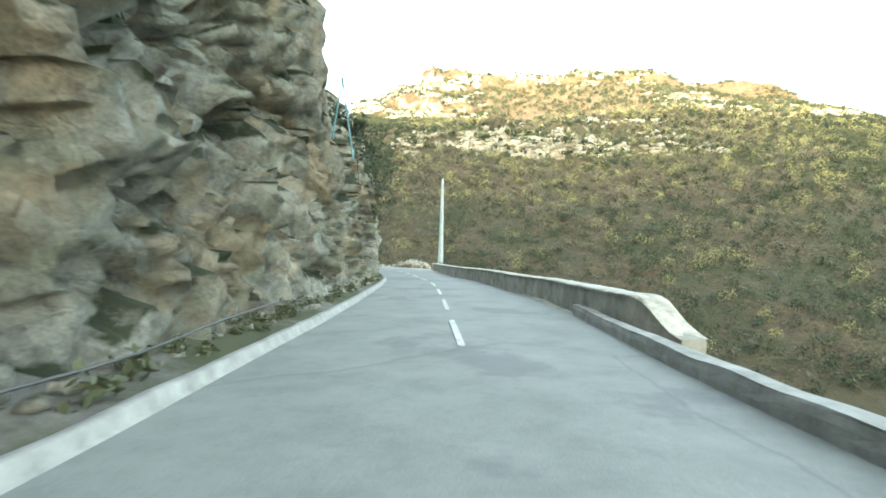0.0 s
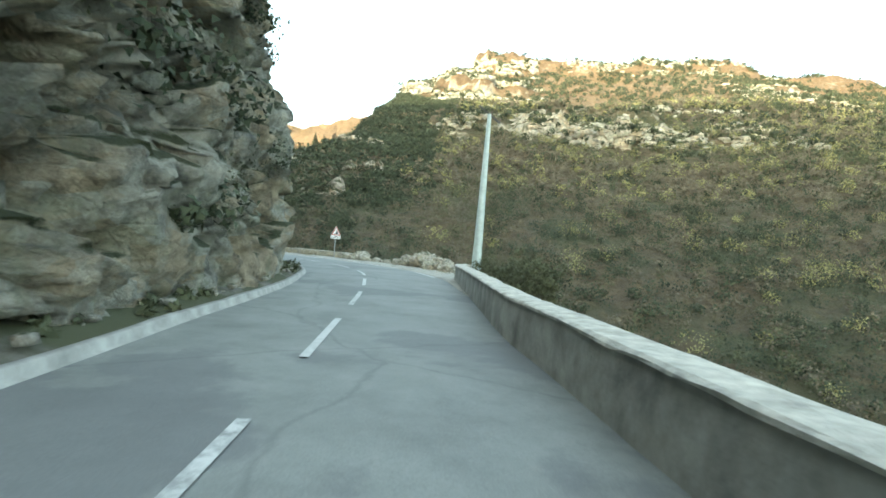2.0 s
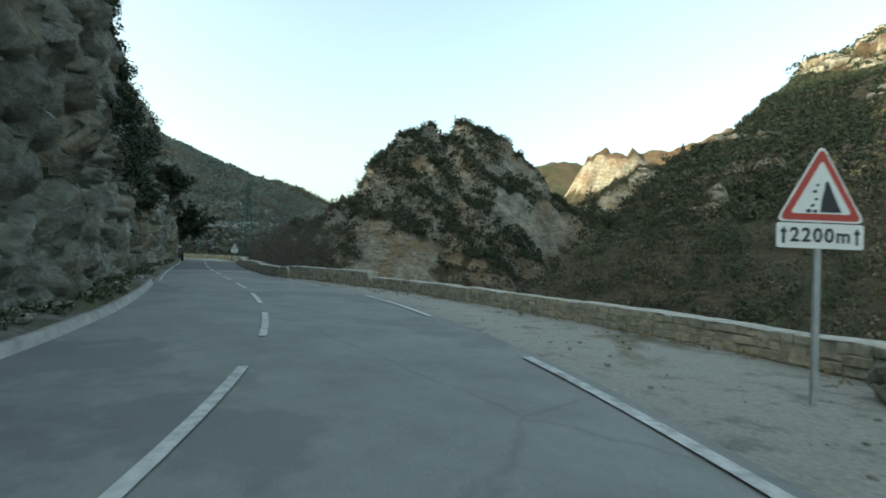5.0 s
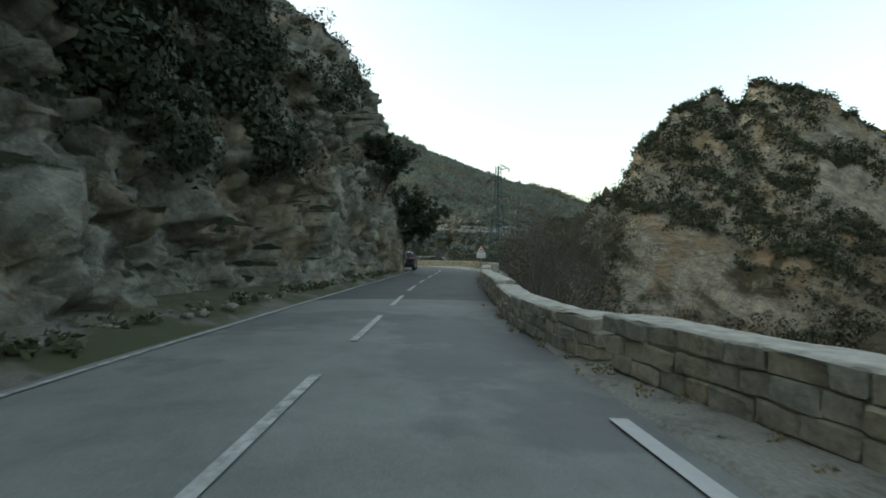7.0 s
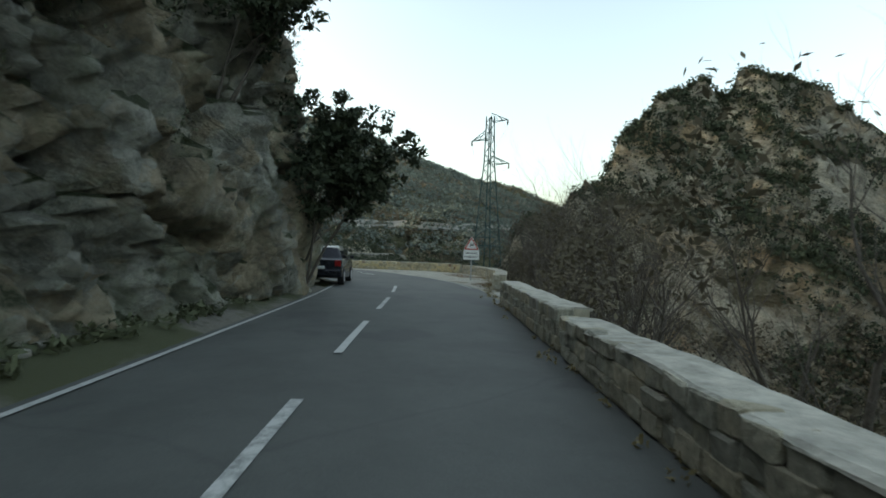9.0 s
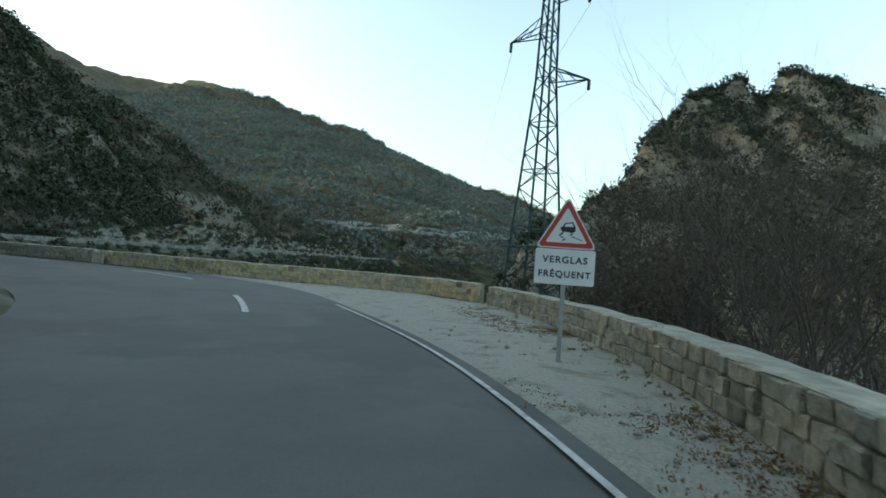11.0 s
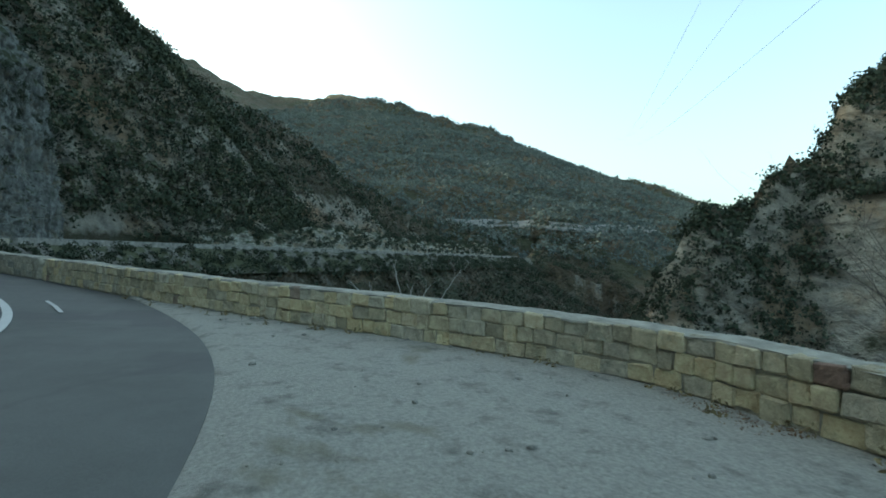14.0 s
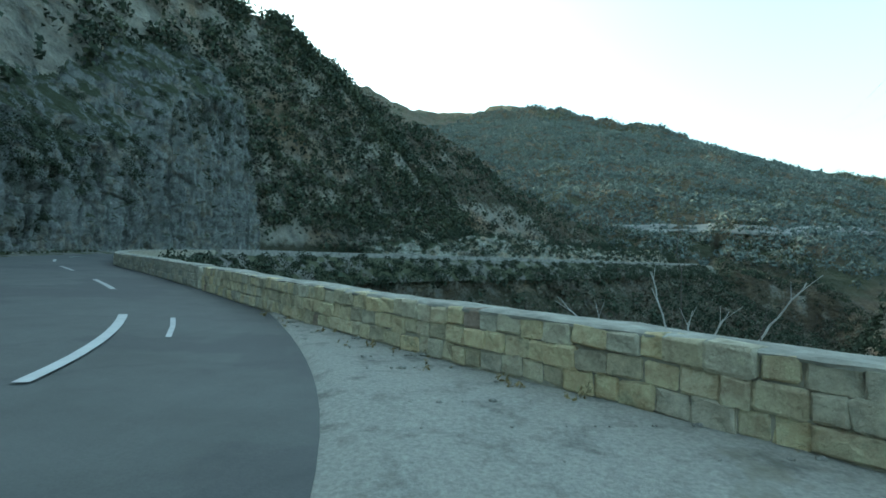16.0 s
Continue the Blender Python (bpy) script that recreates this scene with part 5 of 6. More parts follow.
# pale dead stems that stand up behind the lay-by wall
PALE_STEM = plain("pale_dead_wood", (0.42, 0.40, 0.36), 0.85, vary=0.25, scale=20)
STEMS = [((-87.84, 91.17, 0.57), (-87.88, 91.02, 1.08), 0.0092), ((-87.86, 91.3, 0.57), (-87.89, 91.19, 1.77), 0.006), ((-87.53, 91.75, 0.57), (-87.4, 92.02, 1.05), 0.0095), ((-87.76, 91.31, 0.57), (-87.76, 91.3, 0.67), 0.0092), ((-87.71, 91.49, 0.57), (-87.69, 91.55, 0.72), 0.0092), ((-88.2, 90.79, 0.57), (-88.26, 90.41, 0.92), 0.005), ((-88.59, 90.53, 0.57), (-88.6, 90.39, 0.7), 0.0092), ((-88.5, 90.71, 0.57), (-88.5, 90.71, 0.62), 0.0092), ((-87.47, 91.73, 0.56), (-87.45, 91.77, 0.8), 0.006)]
for k, (a, b, rad) in enumerate(STEMS):
    rnd = random.Random(300 + k)
    a, b = Vector(a), Vector(b)
    segs, last, n = [], a - Vector((0, 0, 1.2)), 7
    for i in range(n + 1):
        nxt = a.lerp(b, i / n) + Vector((rnd.uniform(-1, 1), rnd.uniform(-1, 1), 0)) * 0.022 * (b - a).length * (0 < i < n)
        r0, r1 = rad * (1 - 0.55 * i / (n + 1)), rad * (1 - 0.55 * (i + 1) / (n + 1))
        segs.append((*last, *nxt, r0, r1))
        if i in (3, 5, 6) and rad < 0.012:
            side = (b - a).normalized() + Vector((rnd.uniform(-1, 1), rnd.uniform(-1, 1), 0.2)) * 0.6
            segs.append((*nxt, *(nxt + side * 0.14), r1 * 0.6, r1 * 0.3))
        last = nxt
    st_ob = new("dead_stem", mesh_of("dead_stem", *tubes(segs, 6), PALE_STEM if rad > 0.009 else BARK, flat=False))
    tagged(st_ob, "pale dead plant stem behind the stone parapet" if rad > 0.009 else "thin brown twig behind the stone parapet", "stem", "dead stems behind the wall")

# ---- utility pole ----
GALV = plain("galvanised_steel", (0.40, 0.47, 0.47), 0.5, 0.35, vary=0.18, scale=2.5)
DARK_METAL = plain("dark_ironwork", (0.07, 0.07, 0.07), 0.6, 0.4)
CERAMIC = plain("brown_insulator", (0.10, 0.06, 0.045), 0.3)
pole = thing("utility_pole", pose(-0.25, 64.9, -1.2, 0, 0.6, 0), "tall tapered pale grey steel utility pole", "pole")
bm = bmesh.new()
bmesh.ops.create_cone(bm, cap_ends=True, segments=12, radius1=0.36, radius2=0.13, depth=12.1, matrix=Matrix.Translation((0, 0, 6.05)))
part("shaft", bm, GALV, pole)
bm = bmesh.new()
bmesh.ops.create_cone(bm, cap_ends=True, segments=12, radius1=0.42, radius2=0.40, depth=0.7, matrix=Matrix.Translation((0, 0, 0.75)))
part("foot_block", bm, CONCRETE, pole, "stained concrete footing")
bm = bmesh.new()
box(bm, -0.95, -0.05, -0.05, 0.95, 0.05, 0.05, 0.01)
arm = part("crossarm", bm, DARK_METAL, pole, "dark steel crossarm", pose(0, 0, 12.1, 0, 32, 20))
for x in (-0.85, 0.05, 0.85):
    bm = bmesh.new()
    rod(bm, (0, 0, 0.05), (0, 0, 0.16), 0.02, 0.02, 6)
    rod(bm, (0, 0, 0.14), (0, 0, 0.22), 0.06, 0.045, 8)
    rod(bm, (0, 0, 0.22), (0, 0, 0.3), 0.05, 0.03, 8)
    part("insulator", bm, CERAMIC, arm, "", pose(x, 0, 0))

# ---- lattice pylon ----
GREEN = plain("green_painted_steel", (0.035, 0.075, 0.07), 0.55, 0.2, vary=0.3, scale=3)
px, py = -83.0, 97.0
pyl = thing("lattice_pylon", pose(px, py, 0, 0, 0, 28), "dark green steel lattice power pylon", "pylon")
BASE_Z, TOP_Z = -3.5, 11.3


def half(z):
    return float(np.interp(z, [BASE_Z, 2.0, 8.0, TOP_Z], [0.95, 0.66, 0.27, 0.2]))


for sx in (-1, 1):
    for sy in (-1, 1):
        bm = bmesh.new()
        for z0, z1 in ((BASE_Z, 2.0), (2.0, 8.0), (8.0, TOP_Z)):
            rod(bm, (sx * half(z0), sy * half(z0), z0), (sx * half(z1), sy * half(z1), z1), 0.045, 0.045, 4)
        part("leg", bm, GREEN, pyl)
levels = [BASE_Z]
while levels[-1] < TOP_Z - 0.4:
    levels.append(levels[-1] + max(0.55, 1.25 * half(levels[-1])))
for side in range(4):
    bm = bmesh.new()
    for k in range(len(levels) - 1):
        z0, z1 = levels[k], min(levels[k + 1], TOP_Z)
        a0, a1 = half(z0), half(z1)
        ends = [(-a0, -a0, z0, a1, -a1, z1), (a0, -a0, z0, -a1, -a1, z1)]
        rr = Matrix.Rotation(side * math.pi / 2, 4, "Z")
        e = ends[(k + side) % 2]
        rod(bm, rr @ Vector(e[:3]), rr @ Vector(e[3:]), 0.022, 0.022, 4)
        if k % 3 == 0:
            rod(bm, rr @ Vector((-a0, -a0, z0)), rr @ Vector((a0, -a0, z0)), 0.02, 0.02, 4)
    part("bracing", bm, GREEN, pyl)
guard = bmesh.new()
for k in range(4):
    rr = Matrix.Rotation(k * math.pi / 2, 4, "Z")
    rod(guard, rr @ Vector((-0.82, -0.82, 1.95)), rr @ Vector((0.82, -0.82, 1.95)), 0.03, 0.03, 5)
    for j in range(9):
        u = -0.8 + 0.2 * j
        rod(guard, rr @ Vector((u, -0.8, 1.95)), rr @ Vector((u + 0.05, -1.0, 1.78)), 0.012, 0.006, 4)
part("climbing_guard", guard, GREEN, pyl, "spiked climbing guard")
for z, sgn, ln in ((10.9, 1, 1.25), (9.7, -1, 1.35), (7.8, 1, 1.35)):
    bm = bmesh.new()
    h = half(z)
    tip = Vector((sgn * (h + ln), 0, z))
    for sy in (-1, 1):
        rod(bm, (sgn * h, sy * h, z), tip, 0.026, 0.026, 4)
        rod(bm, (sgn * h, sy * h, z + 0.6), tip, 0.026, 0.026, 4)
        for u in (0.35, 0.68):
            lo = Vector((sgn * h, sy * h, z)).lerp(tip, u)
            hi = Vector((sgn * h, sy * h, z + 0.6)).lerp(tip, u - 0.3)
            rod(bm, lo, hi, 0.015, 0.015, 4)
    ca = part("crossarm", bm, GREEN, pyl)
    bm = bmesh.new()
    for k in range(4):
        rod(bm, tip - Vector((0, 0, 0.03 + 0.09 * k)), tip - Vector((0, 0, 0.1 + 0.09 * k)), 0.07, 0.04, 8)
    part("insulator", bm, CERAMIC, ca, "dark insulator string")
WIRE = plain("wire", (0.12, 0.12, 0.12), 0.5, 0.6)


def cable(a, b, sag, label):
    cu = bpy.data.curves.new("power_line", "CURVE")
    cu.dimensions, cu.bevel_depth, cu.bevel_resolution = "3D", 0.006, 1
    sp = cu.splines.new("POLY")
    sp.points.add(24)
    for k in range(25):
        u = k / 24
        c = Vector(a).lerp(Vector(b), u)
        sp.points[k].co = (c.x, c.y, c.z - sag * 4 * u * (1 - u), 1)
    cu.materials.append(WIRE)
    ob = new("power_line", cu)
    return tagged(ob, label, "cable", "power lines")


m28 = Matrix.Translation((px, py, 0)) @ Matrix.Rotation(radians(28), 4, "Z")
for z, sgn in ((10.9, 1), (9.7, -1), (7.8, 1)):
    at = m28 @ Vector((sgn * (half(z) + 1.3), 0, z - 0.4))
    cable(at, at + Vector((-260, 135, 60)), 5, "thin power line running off along the valley")

# ---- road signs ----
WHITE = plain("white_sign_face", (0.74, 0.75, 0.73), 0.45, vary=0.06, scale=4)
RED = plain("red_sign_border", (0.42, 0.045, 0.03), 0.45, vary=0.12, scale=4)
BLACK = plain("black_sign_print", (0.015, 0.017, 0.02), 0.5)
POST = plain("grey_sign_post", (0.36, 0.38, 0.38), 0.5, 0.5, vary=0.2, scale=6)


def outline(bm, pts, y0, y1):
    """A flat plate with the outline pts (x, z) between depths y0 and y1."""
    front = [bm.verts.new((x, y0, z)) for x, z in pts]
    back = [bm.verts.new((x, y1, z)) for x, z in pts]
    bm.faces.new(front)
    bm.faces.new(back[::-1])
    for k in range(len(pts)):
        j = (k + 1) % len(pts)
        bm.faces.new((front[k], back[k], back[j], front[j]))
    bmesh.ops.recalc_face_normals(bm, faces=bm.faces)
    return bm


def rounded(corners, rad, n=5):
    out = []
    m = len(corners)
    for k in range(m):
        a, b, c = (Vector(corners[(k + d) % m]) for d in (-1, 0, 1))
        u, w = (a - b).normalized(), (c - b).normalized()
        ang = u.angle(w)
        t = rad / math.tan(ang / 2)
        p0, p1 = b + u * t, b + w * t
        for i in range(n + 1):
            f = i / n
            out.append(tuple((p0.lerp(b, f)).lerp(b.lerp(p1, f), f)))
    return out


def lettering(text, size, x, z, y, parent, name="lettering"):
    cu = bpy.data.curves.new(name, "FONT")
    cu.body, cu.size, cu.align_x, cu.align_y, cu.extrude = text, size, "CENTER", "CENTER", 0.002
    cu.space_character, cu.offset = 1.2, size * 0.024
    tmp = bpy.data.objects.new(name, cu)
    scene.collection.objects.link(tmp)
    me = bpy.data.meshes.new_from_object(tmp.evaluated_get(bpy.context.evaluated_depsgraph_get()))
    bpy.data.objects.remove(tmp)
    me.materials.clear()
    me.materials.append(BLACK)
    ob = new(name, me)
    ob.matrix_basis = pose(x, y, z, 90, 0, 0)
    ob.parent = parent
    return ob


def warning_sign(name, at, side, base_z, panel, label):
    """A triangular warning sign on a post, with a panel below it: width, height."""
    sg = thing(name, at, label, "road sign")
    h = side * 0.866
    pw, ph = panel
    bm = bmesh.new()
    box(bm, -0.03, 0.012, -0.5, 0.03, 0.052, base_z + h * 0.75, 0.006)
    part("post", bm, POST, sg)
    tri = lambda s: [(-s / 2, -s * 0.2887), (s / 2, -s * 0.2887), (0, s * 0.5774)]
    mid = base_z + side * 0.2887
    plate = outline(bmesh.new(), rounded(tri(side), side * 0.055), -0.004, 0.004)
    plate = part("triangle_plate", plate, WHITE, sg, "white-edged warning triangle", pose(0, 0, mid))
    part("red_border", outline(bmesh.new(), rounded(tri(side * 0.93), side * 0.05), -0.0075, -0.0045), RED, plate, "faded red border")
    part("white_field", outline(bmesh.new(), rounded(tri(side * 0.68), side * 0.025), -0.0105, -0.008), WHITE, plate)
    low = base_z - 0.012 - ph
    pan = part("panel", outline(bmesh.new(), rounded([(-pw / 2, low), (pw / 2, low), (pw / 2, low + ph), (-pw / 2, low + ph)], 0.03), -0.004, 0.004), WHITE, sg, "white supplementary panel")
    for z in (low + ph * 0.5, mid):
        bm = bmesh.new()
        box(bm, -0.07, 0.004, z - 0.02, 0.07, 0.014, z + 0.02, 0.003)
        part("bracket", bm, POST, sg)
    return sg, plate, pan, low


sg, plate, pan, low = warning_sign("falling_rocks_sign", pose(-10.92, 66.82, 0.12, 0, 0, 45), 0.84, 1.55, (0.82, 0.23), "red-bordered triangular falling rocks sign with a distance panel")
part("pictogram", outline(bmesh.new(), [(-0.01, -0.15), (0.19, -0.15), (0.06, 0.135), (0.035, 0.13), (0.025, 0.05), (0.005, -0.02)], -0.0135, -0.011), BLACK, plate, "black cliff pictogram")
for x, z, w in ((-0.04, 0.1, 0.018), (-0.065, 0.04, 0.024), (-0.05, -0.03, 0.02), (-0.085, -0.09, 0.024), (-0.12, -0.14, 0.03), (-0.06, -0.143, 0.026)):
    part("falling_stone", outline(bmesh.new(), [(x - w, z), (x - w * 0.2, z - w * 0.8), (x + w, z - w * 0.1), (x + w * 0.3, z + w * 0.8)], -0.0135, -0.011), BLACK, plate)
lettering("2200m", 0.18, 0, low + 0.115, -0.0065, pan)
for x in (-0.345, 0.345):
    part("arrow", outline(bmesh.new(), [(x - 0.012, low + 0.04), (x + 0.012, low + 0.04), (x + 0.012, low + 0.14), (x + 0.035, low + 0.14), (x, low + 0.195), (x - 0.035, low + 0.14), (x - 0.012, low + 0.14)], -0.0075, -0.0045), BLACK, pan)

sg, plate, pan, low = warning_sign("slippery_road_sign", pose(-72.75, 90.5, 0, 0, 0, 58), 0.8, 1.5, (0.78, 0.47), "red-bordered triangular slippery road sign with a text panel")
def big(pts, k=1.5, x=0.0, z=-0.005):
    """Pictogram points, enlarged about the triangle's middle."""
    return [(x + k * px, z + k * pz) for px, pz in pts]


part("car_shape", outline(bmesh.new(), big([(-0.02, 0.075), (0.05, 0.085), (0.075, 0.035), (0.07, -0.002), (0.045, -0.012), (-0.045, 0.0), (-0.06, 0.03), (-0.04, 0.042)]), -0.0135, -0.011), BLACK, plate, "black skidding car shape")
part("car_window", outline(bmesh.new(), big([(-0.012, 0.066), (0.043, 0.074), (0.056, 0.042), (-0.026, 0.04)]), -0.0155, -0.0138), WHITE, plate)
for ox, oz, pth in ((-0.035, 0.0, [(0, 0), (-0.015, -0.02), (-0.035, -0.035), (-0.02, -0.048), (0.005, -0.045), (0.018, -0.062), (-0.005, -0.08)]), (0.045, -0.01, [(0, 0), (-0.02, -0.02), (-0.005, -0.034), (0.02, -0.036), (0.05, -0.05), (0.085, -0.058)])):
    up = big([(ox + x, oz + z) for x, z in pth])
    dn = [(x + 0.014, z - 0.015) for x, z in up]
    bm = bmesh.new()
    for i in range(len(up) - 1):
        outline(bm, [up[i], up[i + 1], dn[i + 1], dn[i]], -0.0135, -0.011)
    part("skid_mark", bm, BLACK, plate)
lettering("VERGLAS", 0.125, 0, low + 0.325, -0.0065, pan)
lettering("FRÉQUENT", 0.12, 0, low + 0.135, -0.0065, pan)

# ---- boulders on the verge ----
def boulder(x, y, z, size, seed, label, squash=0.7):
    rnd = np.random.RandomState(seed)
    bm = bmesh.new()
    bmesh.ops.create_icosphere(bm, subdivisions=4, radius=1)
    co = np.array([v.co for v in bm.verts])
    _, v1, l1 = cells(co * 1.1 + seed * 3.1, seed)
    _, v2, l2 = cells(co * 2.6 + seed * 1.7, seed + 9)
    rad = 1 + 0.35 * (v1 - 0.5) + 0.5 * l1 + 0.1 * (v2 - 0.5) + 0.2 * l2
    sc = np.array([1, 0.75 + 0.3 * rnd.rand(), squash])
    for v, c, k in zip(bm.verts, co, rad):
        v.co = Vector(c * k * sc) * size
    me = bpy.data.meshes.new("boulder")
    bm.to_mesh(me)
    bm.free()
    me.materials.append(BOULDER)
    ob = new("boulder", me)
    ob.matrix_basis = pose(x, y, z, rnd.uniform(-12, 12), rnd.uniform(-12, 12), rnd.uniform(0, 360))
    return tagged(ob, label, "boulder", "boulders on the verge")


BOULDER = rock_material("boulder_limestone", (0.44, 0.42, 0.36), (0.48, 0.40, 0.28), (0.12, 0.12, 0.10), 0.35, 2.2, moss_amount=-0.6)
for k, (x, y, z, sz) in enumerate([(-3.7, 62.3, 0.35, 0.85), (-2.7, 61.2, 0.25, 0.75), (-4.8, 63.3, 0.2, 0.6), (-1.9, 59.9, 0.15, 0.55), (-3.0, 60.3, 0.15, 0.5), (-5.6, 64.2, 0.12, 0.42), (-8.6, 66.3, 0.2, 0.55), (-7.4, 65.6, 0.12, 0.4), (-9.4, 67.0, 0.1, 0.35), (-6.6, 65.1, 0.08, 0.3), (-2.2, 63.0, 0.2, 0.6), (-10.2, 67.6, 0.15, 0.4)]):
    boulder(x, y, z - 0.05 + 0.1 * (sz > 0.5), sz * 1.0, 200 + k, "large pale weathered limestone boulder on the verge" if sz > 0.5 else "small pale limestone boulder on the verge")

# stones fallen at the foot of the cliff and on the verge
r = np.random.RandomState(31)
bm = bmesh.new()
bmesh.ops.create_icosphere(bm, subdivisions=1, radius=1)
ico = np.array([v.co for v in bm.verts])
icf = np.array([[v.index for v in f.verts] for f in bm.faces])
bm.free()


def pebbles(name, at, sizes, material, label, seed):
    r = np.random.RandomState(seed)
    n = len(at)
    v = ico[None] * (0.7 + 0.6 * r.rand(n, len(ico), 1)) * (np.asarray(sizes)[:, None, None]) * np.stack([np.ones(n), 0.6 + 0.4 * r.rand(n), 0.45 + 0.3 * r.rand(n)], 1)[:, None]
    g = r.rand(n) * 6.28
    rot = np.stack([np.stack([np.cos(g), -np.sin(g), 0 * g], 1), np.stack([np.sin(g), np.cos(g), 0 * g], 1), np.stack([0 * g, 0 * g, 1 + 0 * g], 1)], 1)
    v = np.einsum("nij,nkj->nki", rot, v) + np.asarray(at)[:, None]
    f = icf[None] + (np.arange(n) * len(ico))[:, None, None]
    return stuff(new(name, mesh_of(name, v.reshape(-1, 3), f.reshape(-1, 3), material)), label, "stones")


k = r.randint(0, np.sum(C[:, 0] > -125), 1500)
k = k[C[k, 1] > 0]
at = C[k, :2] + CL[k] * (C[k, 2] + 0.3 + 0.9 * r.rand(len(k)) ** 0.7)[:, None]
pebbles("fallen_stones", np.c_[at, np.full(len(at), 0.14)], 0.03 + 0.13 * r.rand(len(at)) ** 3, BOULDER, "fallen stones at the foot of the cliff", 32)
k = r.randint(0, np.sum(C[:, 0] > -95), 3600)
k = k[(C[k, 1] > 53)]
u = r.rand(len(k)) ** 0.8
at = C[k, :2] - CL[k] * (C[k, 3] + 0.1 + np.maximum(0, W[k] - C[k, 3] - 0.2) * u)[:, None]
pebbles("gravel_stones", np.c_[at, np.full(len(at), -0.01)], 0.012 + 0.04 * r.rand(len(at)) ** 3, GRAVEL, "loose gravel stones on the verge", 33)

# broken pale crags on the mountain
CRAG_ROCK = rock_material("crag_limestone", (0.38, 0.365, 0.315), (0.45, 0.36, 0.24), (0.10, 0.10, 0.09), 0.45, 0.3, moss_amount=0.1)
at, size = [], []
for x0, x1, z0, z1, n, lo, hi in ((-30, 150, 58, 98, 3200, 1.2, 4.2), (165, 265, 112, 152, 1500, 1.0, 3.2), (270, 335, 105, 142, 900, 1.0, 3.0), (-75, 35, 105, 195, 5200, 1.4, 5.0), (60, 260, 178, 208, 1500, 1.2, 3.6)):
    q, _, r = scatter(x0, x1, 250, 585, n * 8, 400 + n + x1, lambda q, z, s: (z > z0) & (z < z1))
    patch = fbm(q * np.array([0.03, 0.03, 0.09]), 3, 71)
    q = q[patch > 0.03][:int(n * 0.45)]
    at.append(q)
    size.append(lo + (hi - lo) * r.rand(len(q)) ** 2)
q, _, r = scatter(-135, -15, 240, 385, 9000, 433, lambda q, z, s: (z > 6) & (z < 72) & (s > 0.9))
q = q[fbm(q * 0.035, 3, 73) > 0.14][:420]
at.append(q)
size.append(1.2 + 3.6 * r.rand(len(q)) ** 2)
at, size = np.vstack(at), np.concatenate(size)


def crag_band(line, base, heights, lean, label, full=1.3, cap=4.0, rock=CRAG_ROCK):
    """A broken cliff band on a mountainside, its foot on a line at a height."""
    q = curve(line, 1.6)
    u = np.linspace(0, 1, len(q))
    h = np.interp(u, np.linspace(0, 1, len(heights)), heights) * (0.55 + 0.6 * smooth(fbm(np.c_[q * 0.15, np.zeros(len(q))], 3, 83), -0.3, 0.3))
    h = np.maximum(h * smooth(u, 0, 0.12) * (1 - smooth(u, 0.88, 1)), 0.3)
    rows = int(max(heights) / 1.4) + 4
    v = rock_wall(q, h, rows, 4, 11, lean, cap, full)
    v[:, 2] += base
    ob = new("crag", mesh_of("crag", v, grid_faces(len(q), rows + 4), rock, flat=True))
    return tagged(ob, label, "cliff", "crags on the mountainsides", kind="structure")


def contour(x0, x1, z, lo=240, hi=560):
    """The line along the mountainside at a height, a little in front of it."""
    out = []
    for x in np.linspace(x0, x1, max(4, int(abs(x1 - x0) / 9))):
        y = np.arange(lo, hi, 2.0)
        g = height_at(np.c_[np.full(len(y), x), y])[0]
        hit = np.argmax(g > z)
        out.append((x, y[hit] if g[hit] > z else hi))
    out = np.array(out)
    out[1:-1, 1] = (out[:-2, 1] + out[1:-1, 1] + out[2:, 1]) / 3
    return out


for x0, x1, z, hs, lean in ((2, 96, 66, (6, 9, 10, 7), 0.45), (172, 258, 130, (6, 8, 6), 0.55), (282, 334, 114, (7, 9, 6), 0.55), (-40, 10, 104, (5, 9, 6), 0.6)):
    crag_band(contour(x0, x1, z), z - 1.5, hs, lean, "broken pale limestone crag on the mountainside", 1.6)
# outcrop crags on the shade side: the darker rock paints that shade
for x0, x1, z, hs in ((-78, -62, 6, (4, 7, 5)), (-71, -49, 15, (5, 8, 9, 5)), (-62, -42, 28, (4, 7, 5)), (-98, -82, 22, (4, 8, 5)), (-60, -50, 46, (3, 6, 4))):
    crag_band(contour(x0, x1, z, 200), z - 1.5, hs, 0.35, "broken tan crag among evergreen scrub, rock darkened for its shade side", 2.3, 2.0, ROCK_SHADED)

pebbles("mountain_crags", at, size, CRAG_ROCK, "broken pale crags on the mountainside", 34)
r = np.random.RandomState(35)
k = r.rand(len(at)) < 0.35
stuff(clouds("crag_shrubs", at[k] + r.normal(0, 3.5, (k.sum(), 3)) * [1, 1, 0.2], 1.4 + 1.6 * r.rand(k.sum()), 22, 0.75, LEAF_DARK, 36), "dark round shrubs among the crags", "shrubs")

# ---- small A-shaped mast on the cliff ----
TEAL = plain("blue_green_paint", (0.10, 0.24, 0.27), 0.5, 0.2)
mast = thing("anchor_mast", pose(-3.8, 19.7, 5.4), "small blue-green A-frame anchor mast on the cliff top", "mast")
for dx in (-0.55, 0.55):
    bm = bmesh.new()
    rod(bm, (dx * 0.8, 0.15 * dx, -0.5), (0, 0, 2.4), 0.035, 0.028, 6)
    part("strut", bm, TEAL, mast)
bm = bmesh.new()
box(bm, -0.05, -0.05, 2.34, 0.05, 0.05, 2.5, 0.01)
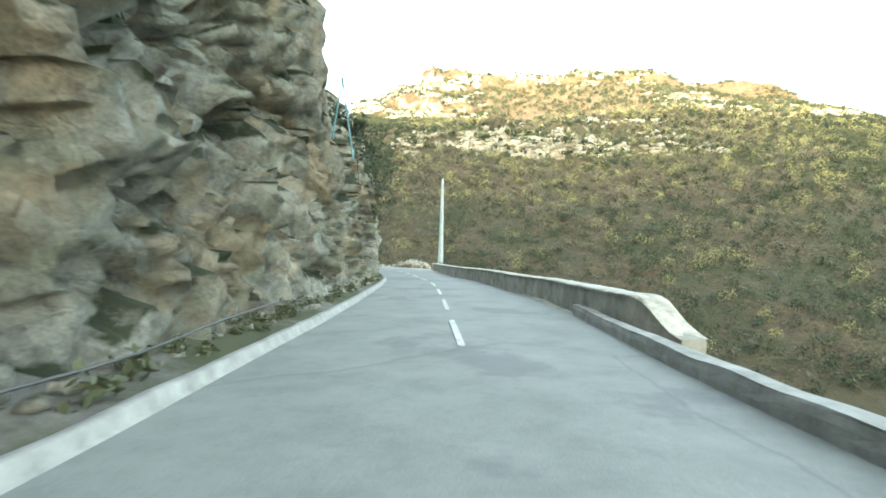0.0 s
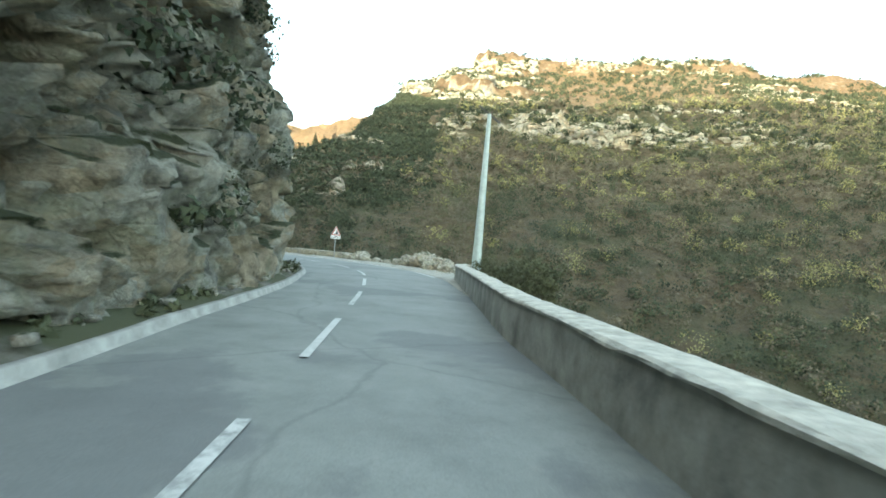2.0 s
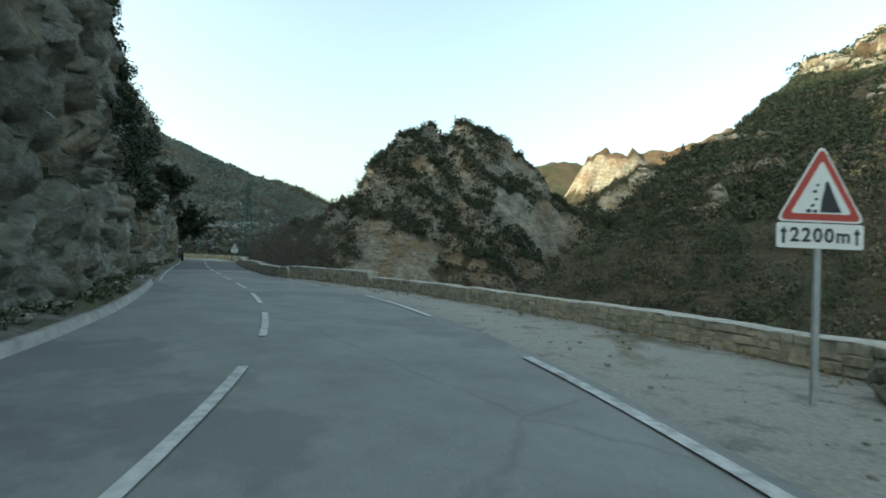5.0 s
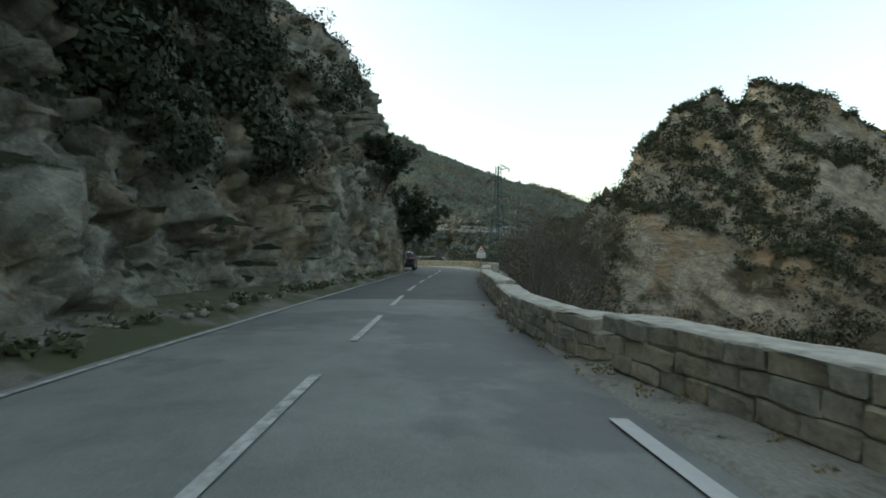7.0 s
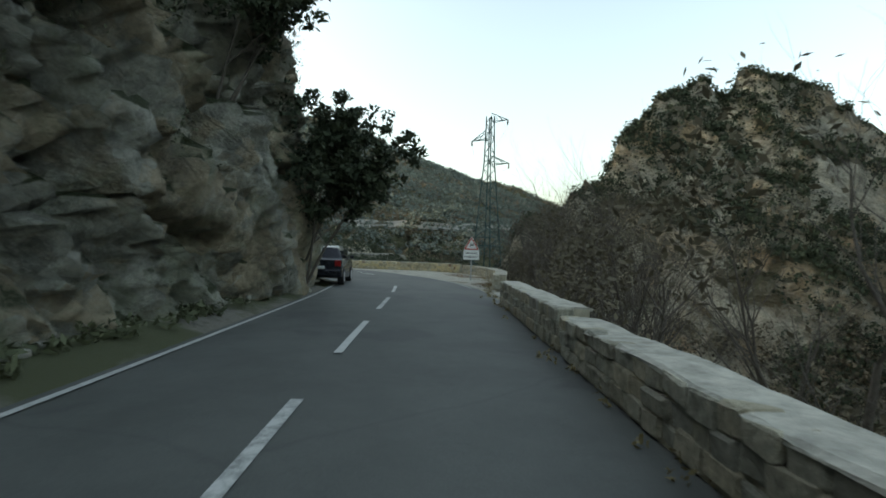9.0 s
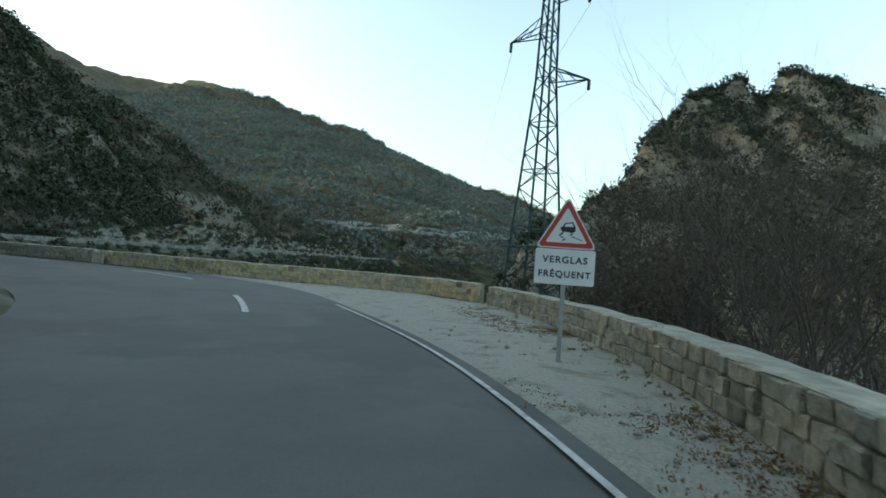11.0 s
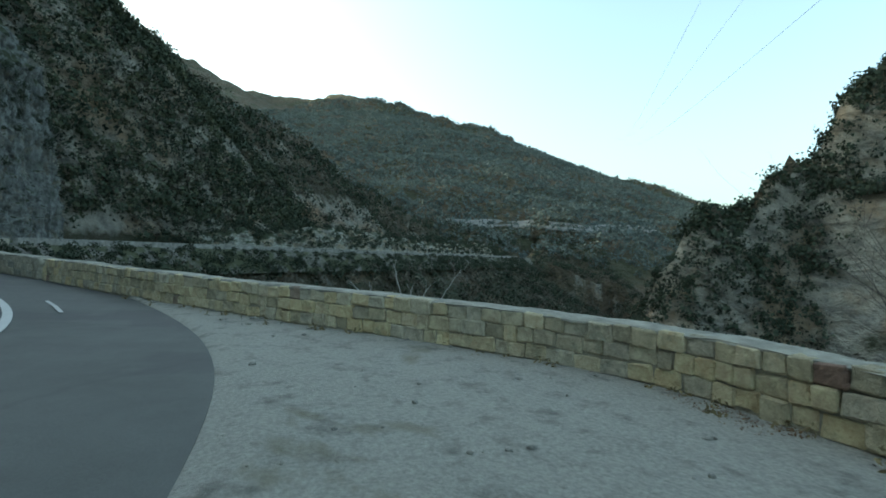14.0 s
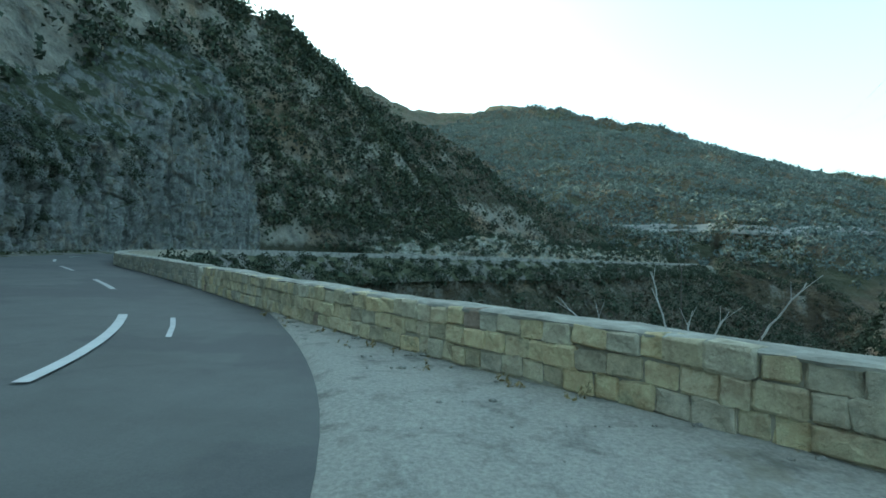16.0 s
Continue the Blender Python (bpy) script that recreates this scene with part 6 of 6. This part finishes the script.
part("head", bm, TEAL, mast, "blue-green pulley head")

ROPE = plain("dull_steel_rope", (0.10, 0.10, 0.095), 0.6, 0.5)


def rope(pts, label, rad=0.012):
    cu = bpy.data.curves.new("steel_rope", "CURVE")
    cu.dimensions, cu.bevel_depth, cu.bevel_resolution = "3D", rad, 1
    sp = cu.splines.new("POLY")
    sp.points.add(len(pts) - 1)
    for k, c in enumerate(pts):
        sp.points[k].co = (*c, 1)
    cu.materials.append(ROPE)
    return tagged(new("steel_rope", cu), label, "rope", "ropes on the cliff")


rope([(-3.8, 19.7, 7.85), (-4.4, 18.2, 9.6), (-5.2, 16.4, 12.2), (-6.0, 14.8, 14.8)], "steel guy rope from the mast up the cliff", 0.016)
rope([(-3.8, 19.7, 7.85), (-3.55, 20.6, 6.6), (-3.5, 21.6, 5.0), (-3.45, 22.4, 3.2)], "steel rope hanging from the mast down the cliff", 0.016)
lowest = [(-2.75 - 0.012 * (y - 9) ** 2 * 0.25 + 0.04 * math.sin(y * 1.7), float(y), 0.42 + 0.05 * math.sin(y * 0.9) - 0.004 * (y - 8) ** 2) for y in np.linspace(1, 15, 22)]
rope(lowest, "sagging steel rope along the foot of the cliff", 0.016)

# ---- car on the road ahead ----
PAINT_CAR = plain("dark_blue_car_paint", (0.012, 0.014, 0.022), 0.25, 0.3, vary=0.1)
GLASS_DARK = plain("tinted_glass", (0.01, 0.012, 0.014), 0.05)
TYRE, RIM, LAMP = plain("tyre_rubber", (0.012, 0.012, 0.012), 0.9), plain("alloy_rim", (0.35, 0.35, 0.36), 0.35, 0.8), plain("red_lamp_glass", (0.25, 0.01, 0.01), 0.2)
car = thing("hatchback_car", pose(-71.0, 82.95, -0.02, 0, 0, 70), "dark blue hatchback car seen from behind", "car")
PROFILE = [(-2.05, 0.32), (-2.1, 0.55), (-2.02, 0.95), (-1.85, 1.02), (-1.45, 1.42), (-0.9, 1.5), (0.0, 1.5), (0.55, 1.38), (1.1, 1.0), (1.85, 0.85), (2.05, 0.6), (2.02, 0.32), (1.3, 0.24), (-1.3, 0.24)]


def car_shell(pts, half_low, half_high, zmid):
    bm = bmesh.new()
    rings = []
    for u in (-1, -0.93, 0.93, 1):
        ring = []
        for y, z in pts:
            w = half_low if z < zmid else half_low + (half_high - half_low) * (z - zmid) / (1.5 - zmid)
            inset = 0.05 if abs(u) == 1 else 0.0
            ring.append(bm.verts.new((u * w, y * (1 - inset * 0.6), z * (1 - inset * 0.4) + inset * 0.25)))
        rings.append(ring)
    n = len(pts)
    for a, b in zip(rings[:-1], rings[1:]):
        for k in range(n):
            bm.faces.new((a[k], a[(k + 1) % n], b[(k + 1) % n], b[k]))
    bm.faces.new(rings[0][::-1])
    bm.faces.new(rings[-1])
    bmesh.ops.recalc_face_normals(bm, faces=bm.faces)
    return bm


body = part("body", car_shell(PROFILE, 0.88, 0.62, 0.95), PAINT_CAR, car)
bm = outline(bmesh.new(), [(-0.6, 1.06), (0.6, 1.06), (0.5, 1.38), (-0.5, 1.38)], 0, 0.02)
part("rear_window", bm, GLASS_DARK, body, "tinted rear window", pose(0, -1.89, 0.55, -47) @ pose(0, -0.2, -1.05))
for sx in (-1, 1):
    bm = outline(bmesh.new(), [(-1.35, 1.0), (0.75, 1.0), (0.4, 1.34), (-0.95, 1.4)], -0.01, 0.01)
    part("side_window", bm, GLASS_DARK, body, "", pose(sx * 0.80, 0, 0, 0, 0, 90))
    bm = bmesh.new()
    box(bm, sx * 0.62, -2.09, 0.72, sx * 0.84, -1.98, 0.95, 0.02)
    part("tail_lamp", bm, LAMP, body, "red tail lamp")
    bm = bmesh.new()
    box(bm, sx * 0.88, 0.62, 0.98, sx * 1.05, 0.75, 1.12, 0.03)
    part("door_mirror", bm, PAINT_CAR, body)
    for y in (-1.28, 1.3):
        bm = bmesh.new()
        rod(bm, (sx * 0.68, y, 0.31), (sx * 0.9, y, 0.31), 0.31, 0.31, 20)
        wh = part("wheel", bm, TYRE, car, "black tyre")
        bm = bmesh.new()
        rod(bm, (sx * 0.895, y, 0.31), (sx * 0.912, y, 0.31), 0.2, 0.18, 14)
        part("rim", bm, RIM, wh, "alloy rim")
bm = bmesh.new()
box(bm, -0.86, -2.16, 0.34, 0.86, -1.98, 0.6, 0.05)
part("bumper", bm, PAINT_CAR, body)
bm = bmesh.new()
box(bm, -0.26, -2.175, 0.62, 0.26, -2.08, 0.73, 0.008)
part("number_plate", bm, WHITE, body, "blank white number plate")

# ---- road cut on the far mountain ----
q = np.array([(-426, 156), (-433, 184), (-437, 208), (-420, 228), (-425, 259), (-457, 302), (-484, 344)], float)
line = curve(q, 3.0)
zz = height_at(line)[0]
zz = np.convolve(np.pad(zz, 8, mode="edge"), np.ones(17) / 17, "valid")
n = left_of(line)
rowsv = []
for off, dz in ((-3.6, -2.0), (-3, 0.6), (-2.7, 0.6), (1.0, 0.5), (2.0, 2.8), (4.0, 3.8)):
    rowsv.append(np.c_[line + n * (off + 0.8 * vnoise(np.c_[line * 0.1, np.full(len(line), off)], 3))[:, None], zz + dz + 1.2 * vnoise(np.c_[line * 0.12, np.full(len(line), dz * 3)], 5) * (dz > 1)])
fr = np.stack(rowsv, 1)
far_road = new("road_far", mesh_of("road_far", fr.reshape(-1, 3), grid_faces(len(line), 6), plain("pale_road_cutting", (0.24, 0.235, 0.21), 0.95, vary=0.35, scale=0.15)))
tagged(far_road, "pale road cutting across the far mountainside", "road", kind="structure")
